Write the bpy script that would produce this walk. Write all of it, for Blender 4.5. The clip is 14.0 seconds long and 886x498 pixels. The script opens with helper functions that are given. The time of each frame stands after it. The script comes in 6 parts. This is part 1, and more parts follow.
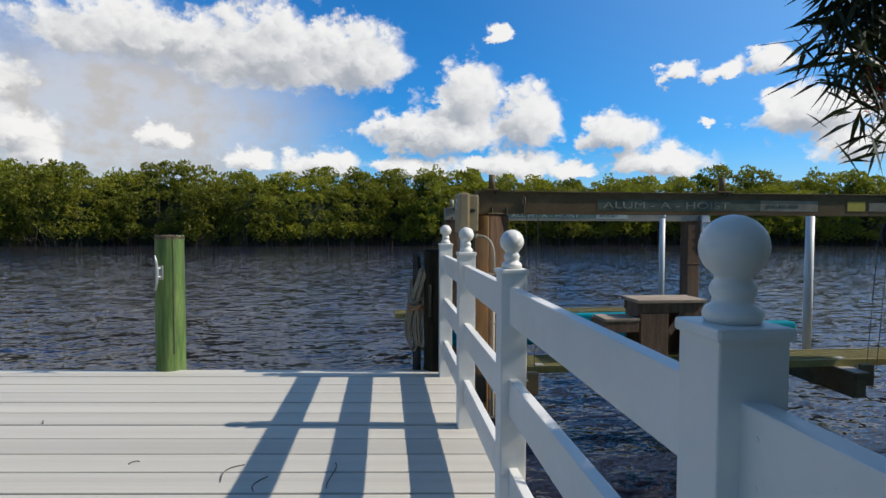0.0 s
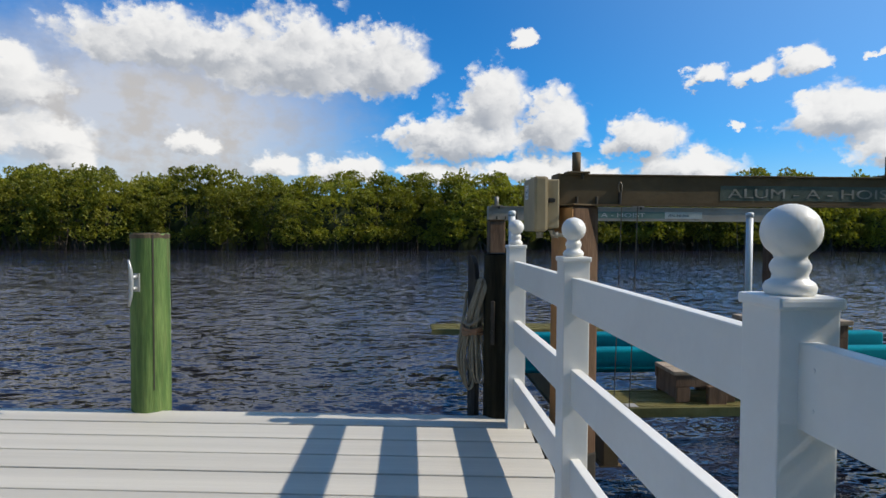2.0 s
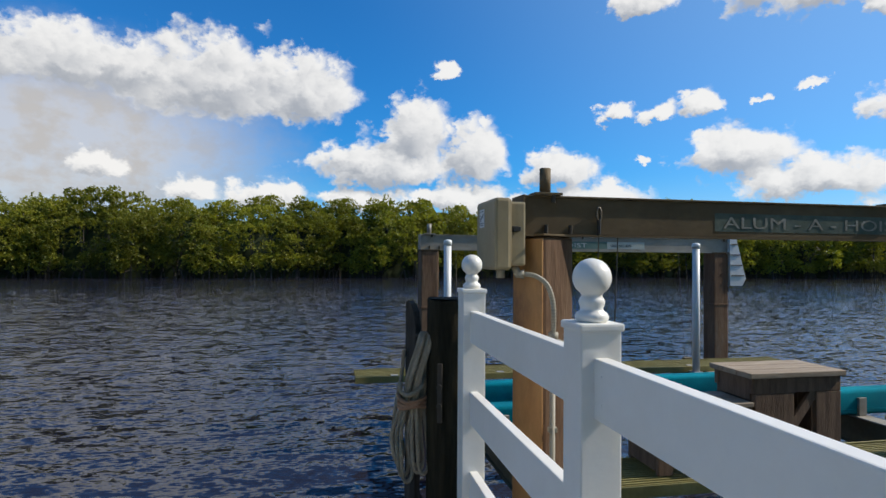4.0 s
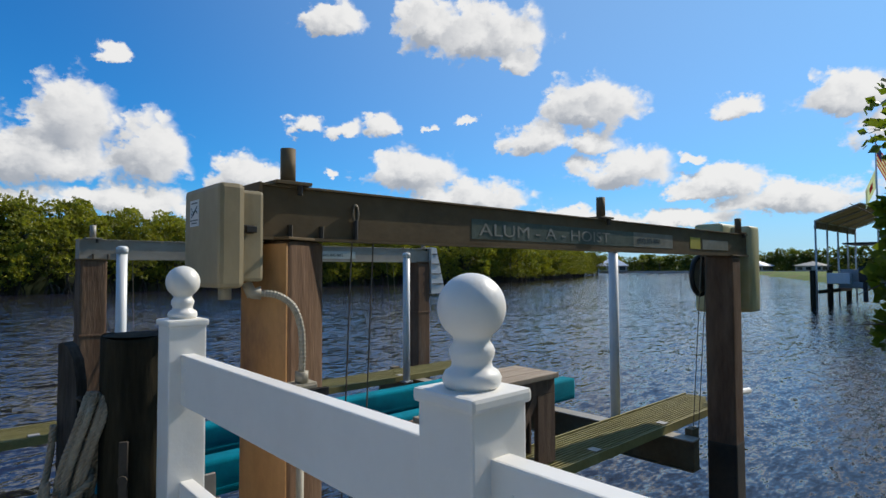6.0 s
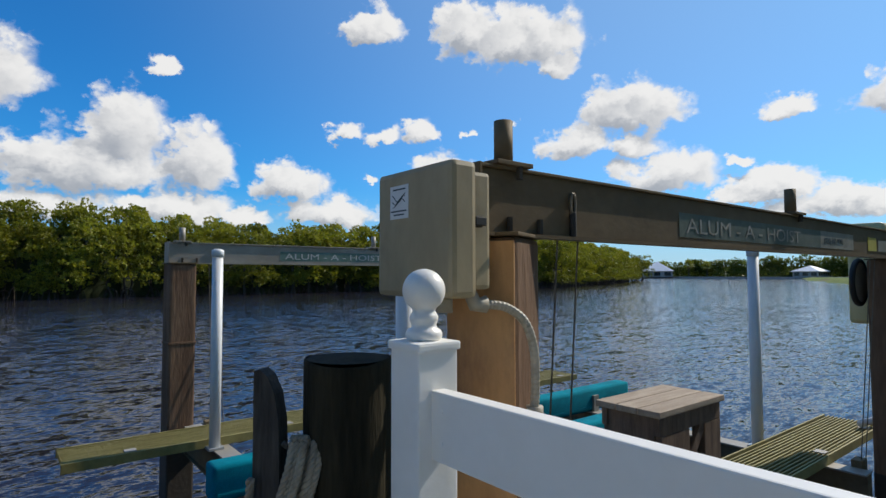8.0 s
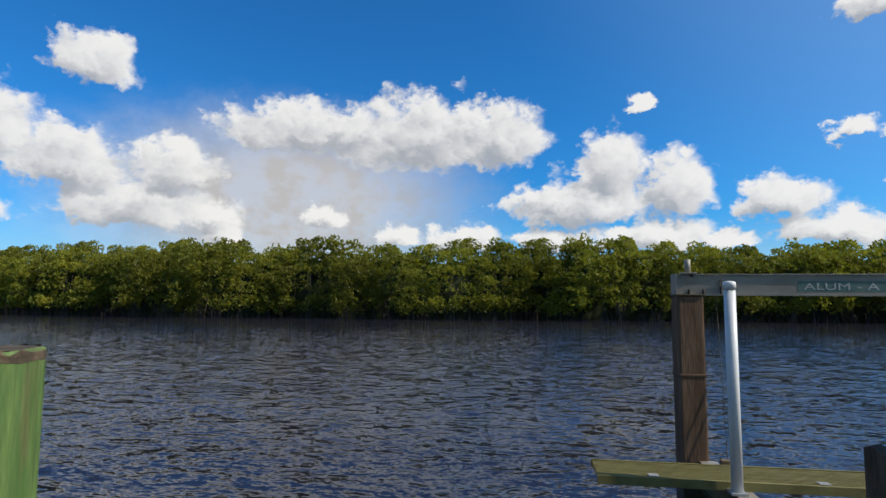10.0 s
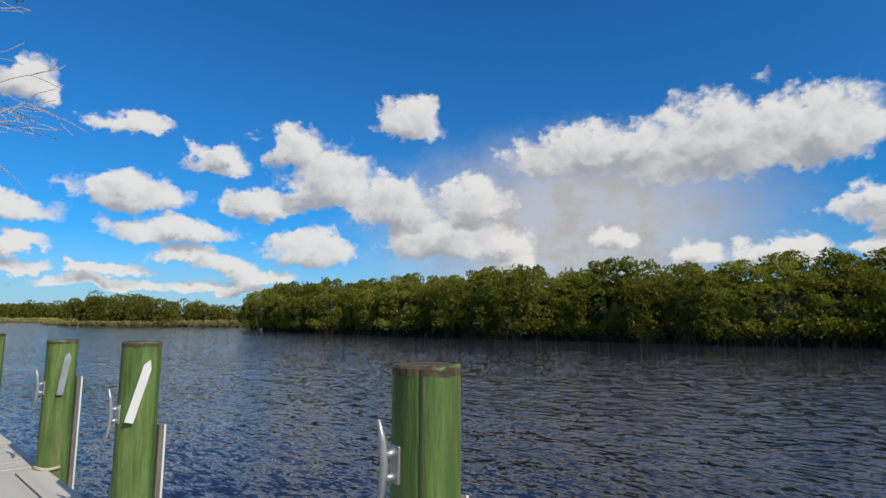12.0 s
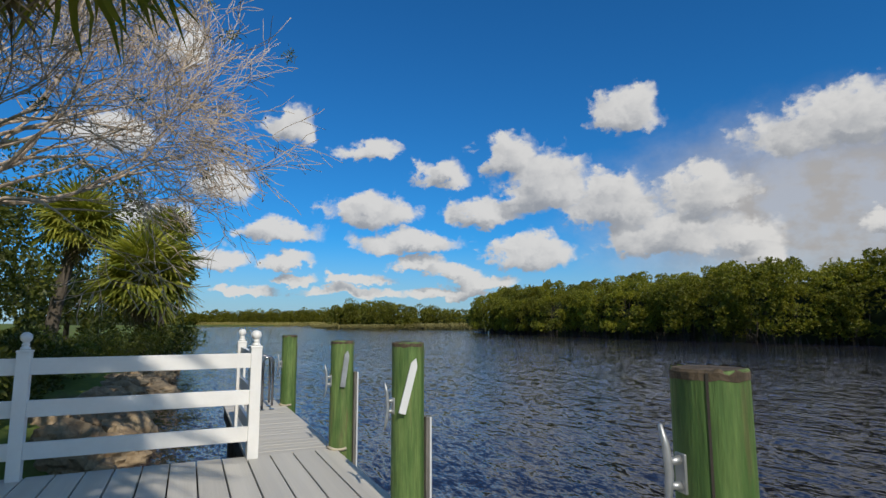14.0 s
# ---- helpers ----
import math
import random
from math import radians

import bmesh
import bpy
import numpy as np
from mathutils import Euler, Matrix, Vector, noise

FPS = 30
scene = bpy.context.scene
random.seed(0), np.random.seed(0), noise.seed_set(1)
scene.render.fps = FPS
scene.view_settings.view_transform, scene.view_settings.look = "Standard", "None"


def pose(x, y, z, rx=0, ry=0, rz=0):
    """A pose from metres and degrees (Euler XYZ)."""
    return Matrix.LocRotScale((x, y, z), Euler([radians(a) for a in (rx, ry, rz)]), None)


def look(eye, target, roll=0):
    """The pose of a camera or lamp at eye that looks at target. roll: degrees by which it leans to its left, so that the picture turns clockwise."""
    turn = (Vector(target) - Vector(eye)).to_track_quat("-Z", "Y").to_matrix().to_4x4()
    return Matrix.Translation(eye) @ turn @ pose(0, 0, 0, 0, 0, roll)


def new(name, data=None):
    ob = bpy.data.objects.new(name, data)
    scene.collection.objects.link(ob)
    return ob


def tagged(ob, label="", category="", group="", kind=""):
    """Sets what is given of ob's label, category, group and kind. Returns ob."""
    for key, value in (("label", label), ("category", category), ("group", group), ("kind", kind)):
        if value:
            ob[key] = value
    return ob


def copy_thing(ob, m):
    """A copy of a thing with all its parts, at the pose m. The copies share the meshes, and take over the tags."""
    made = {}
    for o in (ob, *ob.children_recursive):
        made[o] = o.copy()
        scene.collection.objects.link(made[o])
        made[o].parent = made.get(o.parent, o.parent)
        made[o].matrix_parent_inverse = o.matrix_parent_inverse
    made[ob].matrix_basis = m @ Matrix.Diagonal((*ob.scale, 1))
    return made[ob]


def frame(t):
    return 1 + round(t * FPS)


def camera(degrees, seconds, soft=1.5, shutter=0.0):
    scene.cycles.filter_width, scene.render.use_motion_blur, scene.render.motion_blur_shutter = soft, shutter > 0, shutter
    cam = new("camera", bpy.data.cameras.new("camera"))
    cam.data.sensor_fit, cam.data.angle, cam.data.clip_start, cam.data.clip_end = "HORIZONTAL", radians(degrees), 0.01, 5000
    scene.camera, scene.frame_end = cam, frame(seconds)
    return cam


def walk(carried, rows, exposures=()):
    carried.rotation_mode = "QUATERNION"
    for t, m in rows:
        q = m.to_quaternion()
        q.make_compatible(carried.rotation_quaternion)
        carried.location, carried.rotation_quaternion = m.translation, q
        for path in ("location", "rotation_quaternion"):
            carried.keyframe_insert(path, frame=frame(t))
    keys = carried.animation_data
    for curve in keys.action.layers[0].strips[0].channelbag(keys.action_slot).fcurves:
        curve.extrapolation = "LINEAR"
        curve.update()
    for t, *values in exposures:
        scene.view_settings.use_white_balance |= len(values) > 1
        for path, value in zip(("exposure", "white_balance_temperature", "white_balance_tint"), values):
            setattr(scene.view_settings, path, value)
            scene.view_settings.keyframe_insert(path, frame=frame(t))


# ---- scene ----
# the walk: seconds, x, y, z, pitch, roll, yaw
PATH = [
    (0, (-0.02, -0.155, 1.26), (0.184, 1.833, 1.181), 0.2),
    (0.5, (-0.037, 0.19, 1.229), (0.116, 2.182, 1.151), 0.3),
    (1, (-0.07, 0.522, 1.219), (0.066, 2.515, 1.142), 0.2),
    (1.5, (-0.126, 0.822, 1.222), (0.007, 2.817, 1.152), 0.2),
    (2, (-0.17, 1.11, 1.199), (-0.052, 3.106, 1.138), 0.3),
    (2.2, (-0.18, 1.24, 1.2), (-0.07, 3.236, 1.142), 0.3),
    (4.3, (-0.146, 2.139, 1.257), (0.4, 4.062, 1.316), 0.3),
    (4.5, (-0.15, 2.224, 1.251), (0.524, 4.105, 1.319), 0.2),
    (5, (-0.125, 2.394, 1.25), (0.866, 4.129, 1.324), 0.1),
    (5.5, (-0.082, 2.58, 1.259), (1.116, 4.179, 1.332), -0.1),
    (6, (-0.066, 2.754, 1.264), (1.281, 4.231, 1.338), -0.2),
    (6.5, (-0.125, 3.006, 1.267), (1.318, 4.389, 1.339), 0.0),
    (7, (-0.17, 3.204, 1.26), (1.31, 4.547, 1.335), 0.0),
    (7.5, (-0.191, 3.388, 1.262), (1.258, 4.765, 1.337), -0.2),
    (8, (-0.25, 3.511, 1.264), (0.991, 5.077, 1.357), -0.1),
    (8.5, (-0.352, 3.575, 1.266), (0.542, 5.36, 1.381), 0.1),
    (9, (-0.43, 3.626, 1.292), (0.046, 5.564, 1.433), -0.1),
    (9.2, (-0.433, 3.65, 1.3), (-0.137, 5.622, 1.459), 0.1),
    (11.3, (-0.488, 3.421, 1.347), (-1.412, 5.177, 1.593), 0.5),
    (11.5, (-0.542, 3.428, 1.344), (-1.55, 5.137, 1.592), 0.7),
    (12, (-0.647, 3.416, 1.332), (-1.865, 4.982, 1.587), 0.3),
    (12.5, (-0.691, 3.379, 1.337), (-2.095, 4.78, 1.594), 0.0),
    (13, (-0.717, 3.339, 1.335), (-2.256, 4.589, 1.595), -0.1),
    (13.5, (-0.732, 3.301, 1.332), (-2.375, 4.412, 1.592), -0.1),
    (14, (-0.734, 3.287, 1.327), (-2.457, 4.27, 1.589), -0.1),
]
cam = camera(77.0, 14.0)
walk(cam, [(t, look(eye, target, roll)) for t, eye, target, roll in PATH],
     exposures=[(0.0, -0.02), (4.3, -0.03), (7.0, -0.12), (9.2, -0.05), (11.3, -0.20), (12.5, -0.32), (14.0, -0.46)])

# ---------------------------------------------------------------- light
SUN_DIR = Vector((1.46, -0.16, 1.22)).normalized()
sun = new("sun", bpy.data.lights.new("sun", "SUN"))
sun.data.energy, sun.data.angle, sun.data.color = 4.6, radians(0.55), (1.0, 0.93, 0.82)
sun.matrix_basis = look(SUN_DIR * 50, (0, 0, 0))


class Nodes:
    """Short hand for building a node tree."""

    def __init__(self, tree):
        self.tree = tree

    def add(self, kind, ins=()):
        n = self.tree.nodes.new(kind)
        return self.fill(n, ins)

    def fill(self, n, ins):
        for key, value in dict(ins).items():
            if isinstance(value, bpy.types.NodeSocket):
                self.tree.links.new(value, n.inputs[key])
            else:
                n.inputs[key].default_value = value
        return n

    def math(self, op, a, b=0.0, c=0.0, clamp=False):
        n = self.tree.nodes.new("ShaderNodeMath")
        n.operation, n.use_clamp = op, clamp
        return self.fill(n, {0: a, 1: b, 2: c}).outputs[0]

    def vec(self, op, a, b=(0, 0, 0)):
        n = self.tree.nodes.new("ShaderNodeVectorMath")
        n.operation = op
        self.fill(n, {0: a, 1: b})
        return n.outputs["Value"] if op in ("LENGTH", "DOT_PRODUCT") else n.outputs["Vector"]

    def mix(self, f, a, b, blend="MIX"):
        n = self.tree.nodes.new("ShaderNodeMix")
        n.data_type, n.blend_type = "RGBA", blend
        for i, v in ((0, f), (6, a), (7, b)):
            if isinstance(v, bpy.types.NodeSocket):
                self.tree.links.new(v, n.inputs[i])
            else:
                n.inputs[i].default_value = (*v, 1) if isinstance(v, tuple) and len(v) == 3 else v
        return n.outputs[2]

    def ramp(self, v, lo, hi):
        n = self.tree.nodes.new("ShaderNodeMapRange")
        n.interpolation_type = "SMOOTHSTEP"
        if lo > hi:
            return self.fill(n, {0: v, 1: hi, 2: lo, 3: 1.0, 4: 0.0}).outputs[0]
        return self.fill(n, {0: v, 1: lo, 2: hi, 3: 0.0, 4: 1.0}).outputs[0]

    def noise(self, v, scale, detail=4.0, rough=0.55):
        return self.add("ShaderNodeTexNoise", {"Vector": v, "Scale": scale, "Detail": detail, "Roughness": rough})


# cumulus clouds over the river: bearing, height above the horizon, half width, half height, all in degrees
NORTH_CLOUDS = [
    (-21, 17.0, 10, 2.6), (-11, 17.0, 9.5, 4.2), (-2.8, 16.8, 5.0, 3.6), (-20.6, 8.4, 2.2, 1.3), (-30.5, 6.3, 2.4, 2.0), (-13.3, 6.6, 2.4, 1.2), (-6.2, 6.6, 4.0, 1.6),
    (5.0, 9.8, 7.4, 2.5), (8.4, 13.4, 3.9, 3.4), (14.6, 11.0, 3.5, 3.3), (2.5, 6.2, 4.4, 1.4), (11.9, 6.3, 6.6, 1.5), (22.7, 9.2, 4.2, 2.0), (18.5, 6.0, 2.6, 0.9),
    (27.4, 6.5, 4.4, 1.7), (28.6, 14.4, 2.0, 1.0), (32.4, 14.2, 1.7, 0.9), (36.2, 14.6, 1.7, 1.5), (11.8, 19.0, 1.4, 0.8), (31.1, 9.6, 0.9, 0.5),
]
EAST_CLOUDS = [
    (31.0, 24.6, 3.2, 2.0), (45.8, 23.6, 7.6, 2.8), (41.0, 24.6, 3.4, 2.6), (50.0, 21.0, 2.2, 1.6), (40.7, 14.2, 0.8, 0.5), (39.1, 10.4, 5.0, 2.2), (44.7, 14.9, 1.3, 0.5), (44.7, 7.4, 7.0, 1.9),
    (57.2, 16.2, 5.6, 2.6), (52.0, 13.2, 3.6, 1.5), (57.0, 12.7, 3.0, 1.4), (60.3, 9.9, 5.0, 2.1), (67.2, 10.3, 1.3, 0.6), (70.6, 14.6, 2.4, 1.0),
    (78.9, 14.5, 3.6, 1.8), (84.4, 15.0, 2.0, 2.0), (83, 11.6, 4.6, 2.0), (84, 7.4, 3.6, 1.7), (69.2, 8.3, 3.8, 1.6), (74.3, 6.4, 6.0, 1.5), (66.2, 7.4, 2.2, 0.8), (56, 5.2, 7, 1.1), (65, 5.0, 6, 0.9),
]
WEST_CLOUDS = [
    (-67.8, 17.4, 3.2, 1.2), (-60.4, 15.3, 3.1, 1.7), (-53.2, 17.0, 3.2, 2.4), (-49.5, 14.0, 5.2, 3.2), (-43.0, 12.0, 5.4, 2.8), (-41.3, 20.7, 3.6, 2.5), (-67.8, 11.4, 5.0, 1.8), (-55.9, 11.5, 3.8, 1.5),
    (-63.4, 8.3, 5.8, 1.3), (-51.2, 7.2, 4.4, 1.9), (-63.0, 6.1, 3.2, 0.9), (-58.9, 5.1, 2.8, 1.0), (-34.6, 12.4, 4.2, 2.4), (-37.7, 8.6, 6.4, 2.4), (-31.6, 8.0, 3.8, 1.5),
    (-76.0, 19.4, 2.6, 2.0), (-76.8, 9.0, 4.0, 1.3), (-76.3, 6.1, 2.8, 1.0), (-75.7, 4.4, 2.6, 0.6), (-68.5, 4.5, 3.6, 0.6), (-82.1, 13.3, 2.9, 2.0), (-86.1, 25.5, 2.0, 1.9), (-82.0, 6.0, 2.4, 1.0), (-56.5, 4.0, 4.0, 0.9),
]
OTHER_CLOUDS = [
    (-69.0, 3.2, 6.0, 0.6), (-80.0, 3.1, 3.0, 0.5), (-60.0, 3.0, 5.0, 0.6), (2.8, 10.2, 4.4, 1.2), (-88, 9.5, 4.0, 1.5), (-92, 17, 4.0, 2.0),
    (130, 22, 14, 5), (165, 16, 12, 5), (-150, 20, 13, 5), (-115, 14, 10, 4), (110, 9, 10, 3), (-170, 8, 14, 3),
]
CLOUDS = NORTH_CLOUDS + EAST_CLOUDS + WEST_CLOUDS + OTHER_CLOUDS


def cloud_field():
    """A node group: how deep in cloud a place (bearing, height) of the sky lies."""
    tree = bpy.data.node_groups.new("cloud_field", "ShaderNodeTree")
    tree.interface.new_socket("place", in_out="INPUT", socket_type="NodeSocketVector")
    tree.interface.new_socket("depth", in_out="OUTPUT", socket_type="NodeSocketFloat")
    k = Nodes(tree)
    v = k.add("NodeGroupInput").outputs[0]
    total = None
    for az, el, w, h in CLOUDS:
        # flat below, rounded above
        off = k.vec("MULTIPLY", k.vec("SUBTRACT", v, (az, el - 0.35 * h, 0)), (1 / w, 1 / (1.3 * h), 0))
        off = k.vec("MAXIMUM", off, k.vec("MULTIPLY", off, (-1, -2.1, 0)))
        d = k.vec("LENGTH", off)
        total = d if total is None else k.math("SMOOTH_MIN", total, d, 0.22)
    k.tree.links.new(k.math("SUBTRACT", 1.0, total), k.add("NodeGroupOutput").inputs[0])
    return tree


world = bpy.data.worlds.new("sky")
scene.world = world
world.use_nodes = True
world.node_tree.nodes.clear()
w = Nodes(world.node_tree)
SKY_STRENGTH = 0.09
air = w.add("ShaderNodeTexSky")
air.sky_type, air.sun_disc = "NISHITA", False
air.sun_elevation, air.sun_rotation = math.asin(SUN_DIR.z), math.atan2(SUN_DIR.x, SUN_DIR.y)
air.air_density, air.dust_density, air.ozone_density = 1.0, 0.35, 2.2
heaven = air.outputs[0]
way = w.add("ShaderNodeTexCoord").outputs["Generated"]
sep = w.add("ShaderNodeSeparateXYZ", {0: way})
bearing = w.math("MULTIPLY", w.math("ARCTAN2", sep.outputs[0], sep.outputs[1]), 57.29578)
height = w.math("MULTIPLY", w.math("ARCSINE", sep.outputs[2]), 57.29578)
place = w.add("ShaderNodeCombineXYZ", {0: bearing, 1: height}).outputs[0]
puff = w.noise(w.vec("MULTIPLY", place, (1, 1.35, 1)), 0.30, 7.0, 0.56)
fine = w.noise(w.vec("MULTIPLY", place, (1, 1.2, 1)), 1.5, 5.0, 0.6)
warp = w.vec("MULTIPLY", w.vec("SUBTRACT", puff.outputs["Color"], (0.5, 0.5, 0.5)), (4.6, 3.2, 0))
warp = w.vec("ADD", warp, w.vec("MULTIPLY", w.vec("SUBTRACT", fine.outputs["Color"], (0.5, 0.5, 0.5)), (1.0, 1.0, 0)))
field = cloud_field()


def heads(at, scale):
    """Rounded heads of cloud: 0.5 at a head's middle, less towards its rim."""
    n = w.add("ShaderNodeTexVoronoi", {"Vector": at, "Scale": scale})
    n.voronoi_dimensions, n.feature = "2D", "SMOOTH_F1"
    return w.math("SUBTRACT", 0.5, n.outputs["Distance"])


def cloud_depth(shift):
    at = w.vec("ADD", w.vec("ADD", place, warp), shift)
    group = w.add("ShaderNodeGroup")
    group.node_tree = field
    w.tree.links.new(at, group.inputs[0])
    lumps = w.math("ADD", w.math("MULTIPLY", heads(at, 0.5), 0.46), w.math("MULTIPLY", heads(at, 1.3), 0.16))
    return w.math("ADD", group.outputs[0], lumps)


depth = cloud_depth((0, 0, 0))
above = cloud_depth((0.7, 1.2, 0))
ragged = w.math("ADD", w.math("MULTIPLY", w.math("SUBTRACT", puff.outputs[0], 0.5), 0.9), w.math("MULTIPLY", w.math("SUBTRACT", fine.outputs[0], 0.5), 0.35))
cover = w.ramp(w.math("ADD", depth, ragged), -0.06, 0.34)
lee = w.math("ADD", w.math("MULTIPLY", above, 0.62), w.math("MULTIPLY", w.math("SUBTRACT", above, depth), 0.55))
shade = w.ramp(w.math("ADD", lee, w.math("MULTIPLY", ragged, 1.0)), -0.35, 1.05)
cloud = w.mix(shade, (10.3, 10.2, 10.0), (4.6, 4.9, 5.4))
veil = w.vec("LENGTH", w.vec("MULTIPLY", w.vec("SUBTRACT", w.vec("ADD", place, w.vec("MULTIPLY", warp, (1.5, 1.0, 0))), (-25, 9.5, 0)), (1 / 25, 1 / 11, 0)))
veil = w.math("MULTIPLY", w.ramp(veil, 1.05, 0.25), w.math("MULTIPLY_ADD", w.ramp(puff.outputs[0], 0.62, 0.36), 0.22, 0.78))
murk = w.mix(w.ramp(w.math("ADD", puff.outputs[0], w.math("MULTIPLY", ragged, 0.3)), 0.34, 0.64), (6.0, 5.9, 5.9), (7.8, 7.6, 7.4))
haze = w.ramp(height, 9.0, -1.0)
sky = w.mix(1.0, heaven, (0.20, 0.98, 1.68), "MULTIPLY")
sky = w.mix(w.math("MULTIPLY", haze, 0.72), sky, (6.6, 7.9, 9.2))
glare = w.ramp(w.vec("DOT_PRODUCT", way, tuple(SUN_DIR)), 0.15, 1.05)
sky = w.mix(w.math("MULTIPLY", glare, 0.50), sky, (5.2, 7.4, 9.6))
sky = w.mix(veil, sky, murk)
sky = w.mix(w.math("MULTIPLY", cover, 0.97), sky, cloud)
w.tree.links.new(w.add("ShaderNodeBackground", {0: sky, 1: SKY_STRENGTH}).outputs[0], w.add("ShaderNodeOutputWorld").inputs[0])

# ---------------------------------------------------------------- materials
def material(name, c1, c2, rough=0.6, scale=3.0, stretch=(1, 1, 1), grain=40.0, grain_amount=0.25, bump=0.15, metal=0.0,
             stain=None, stain_scale=1.2, stain_edge=(0.55, 0.7), vary=0.0, through_light=0.0, rough_vary=0.12, specular=0.5):
    """A surface with two colours in broad patches, fine grain, an optional stain and a little relief."""
    m = bpy.data.materials.new(name)
    m.use_nodes = True
    m.node_tree.nodes.clear()
    k = Nodes(m.node_tree)
    info = k.add("ShaderNodeObjectInfo").outputs["Random"]
    p = k.vec("ADD", k.add("ShaderNodeTexCoord").outputs["Object"], k.vec("MULTIPLY", k.add("ShaderNodeCombineXYZ", {0: info, 1: info, 2: info}).outputs[0], (37, 53, 71)))
    p = k.vec("MULTIPLY", p, stretch)
    broad = k.noise(p, scale, 5.0, 0.6).outputs[0]
    small = k.noise(p, grain, 4.0, 0.6).outputs[0]
    colour = k.mix(k.ramp(broad, 0.32, 0.68), c1, c2)
    if stain:
        spots = k.noise(k.vec("ADD", p, (9.1, 3.3, 5.7)), stain_scale, 6.0, 0.65).outputs[0]
        colour = k.mix(k.ramp(spots, *stain_edge), colour, stain)
    tone = k.math("MULTIPLY_ADD", k.math("SUBTRACT", small, 0.5), grain_amount * 2, 1.0)
    if vary:
        tone = k.math("MULTIPLY", tone, k.math("MULTIPLY_ADD", k.math("SUBTRACT", info, 0.5), vary * 2, 1.0))
    colour = k.mix(1.0, colour, k.add("ShaderNodeCombineXYZ", {0: tone, 1: tone, 2: tone}).outputs[0], "MULTIPLY")
    relief = k.add("ShaderNodeBump", {"Strength": bump, "Distance": 0.01, "Height": k.math("ADD", small, broad)}).outputs[0]
    r = k.math("MULTIPLY_ADD", k.math("SUBTRACT", broad, 0.5), rough_vary * 2, rough)
    shader = k.add("ShaderNodeBsdfPrincipled", {"Base Color": colour, "Roughness": r, "Metallic": metal, "Normal": relief, "Specular IOR Level": specular}).outputs[0]
    if through_light:
        glow = k.add("ShaderNodeBsdfTranslucent", {0: k.mix(1.0, colour, (1.25, 1.35, 0.45), "MULTIPLY")}).outputs[0]
        shader = k.add("ShaderNodeMixShader", {0: through_light, 1: shader, 2: glow}).outputs[0]
    k.tree.links.new(shader, k.add("ShaderNodeOutputMaterial").inputs[0])
    return m


def leaf_material(name, dark, light, rough=0.45, through_light=0.3, scale=0.35):
    """Leaves: each one its own tone, in broad drifts of colour."""
    m = bpy.data.materials.new(name)
    m.use_nodes = True
    m.node_tree.nodes.clear()
    k = Nodes(m.node_tree)
    info = k.add("ShaderNodeObjectInfo").outputs["Random"]
    p = k.vec("ADD", k.add("ShaderNodeTexCoord").outputs["Object"], k.add("ShaderNodeCombineXYZ", {0: k.math("MULTIPLY", info, 60), 1: info, 2: info}).outputs[0])
    drift = k.noise(p, scale, 3.0, 0.6).outputs[0]
    own = k.add("ShaderNodeNewGeometry").outputs["Random Per Island"]
    f = k.math("ADD", k.math("MULTIPLY", own, 0.55), k.math("MULTIPLY", k.ramp(drift, 0.3, 0.7), 0.5), clamp=True)
    colour = k.mix(f, dark, light)
    lit = k.math("MULTIPLY_ADD", k.math("SUBTRACT", info, 0.5), 0.5, 1.0)
    colour = k.mix(1.0, colour, k.add("ShaderNodeCombineXYZ", {0: lit, 1: lit, 2: lit}).outputs[0], "MULTIPLY")
    shader = k.add("ShaderNodeBsdfPrincipled", {"Base Color": colour, "Roughness": rough, "Specular IOR Level": 0.35}).outputs[0]
    glow = k.add("ShaderNodeBsdfTranslucent", {0: k.mix(1.0, colour, (1.3, 1.4, 0.5), "MULTIPLY")}).outputs[0]
    k.tree.links.new(k.add("ShaderNodeMixShader", {0: through_light, 1: shader, 2: glow}).outputs[0], k.add("ShaderNodeOutputMaterial").inputs[0])
    return m


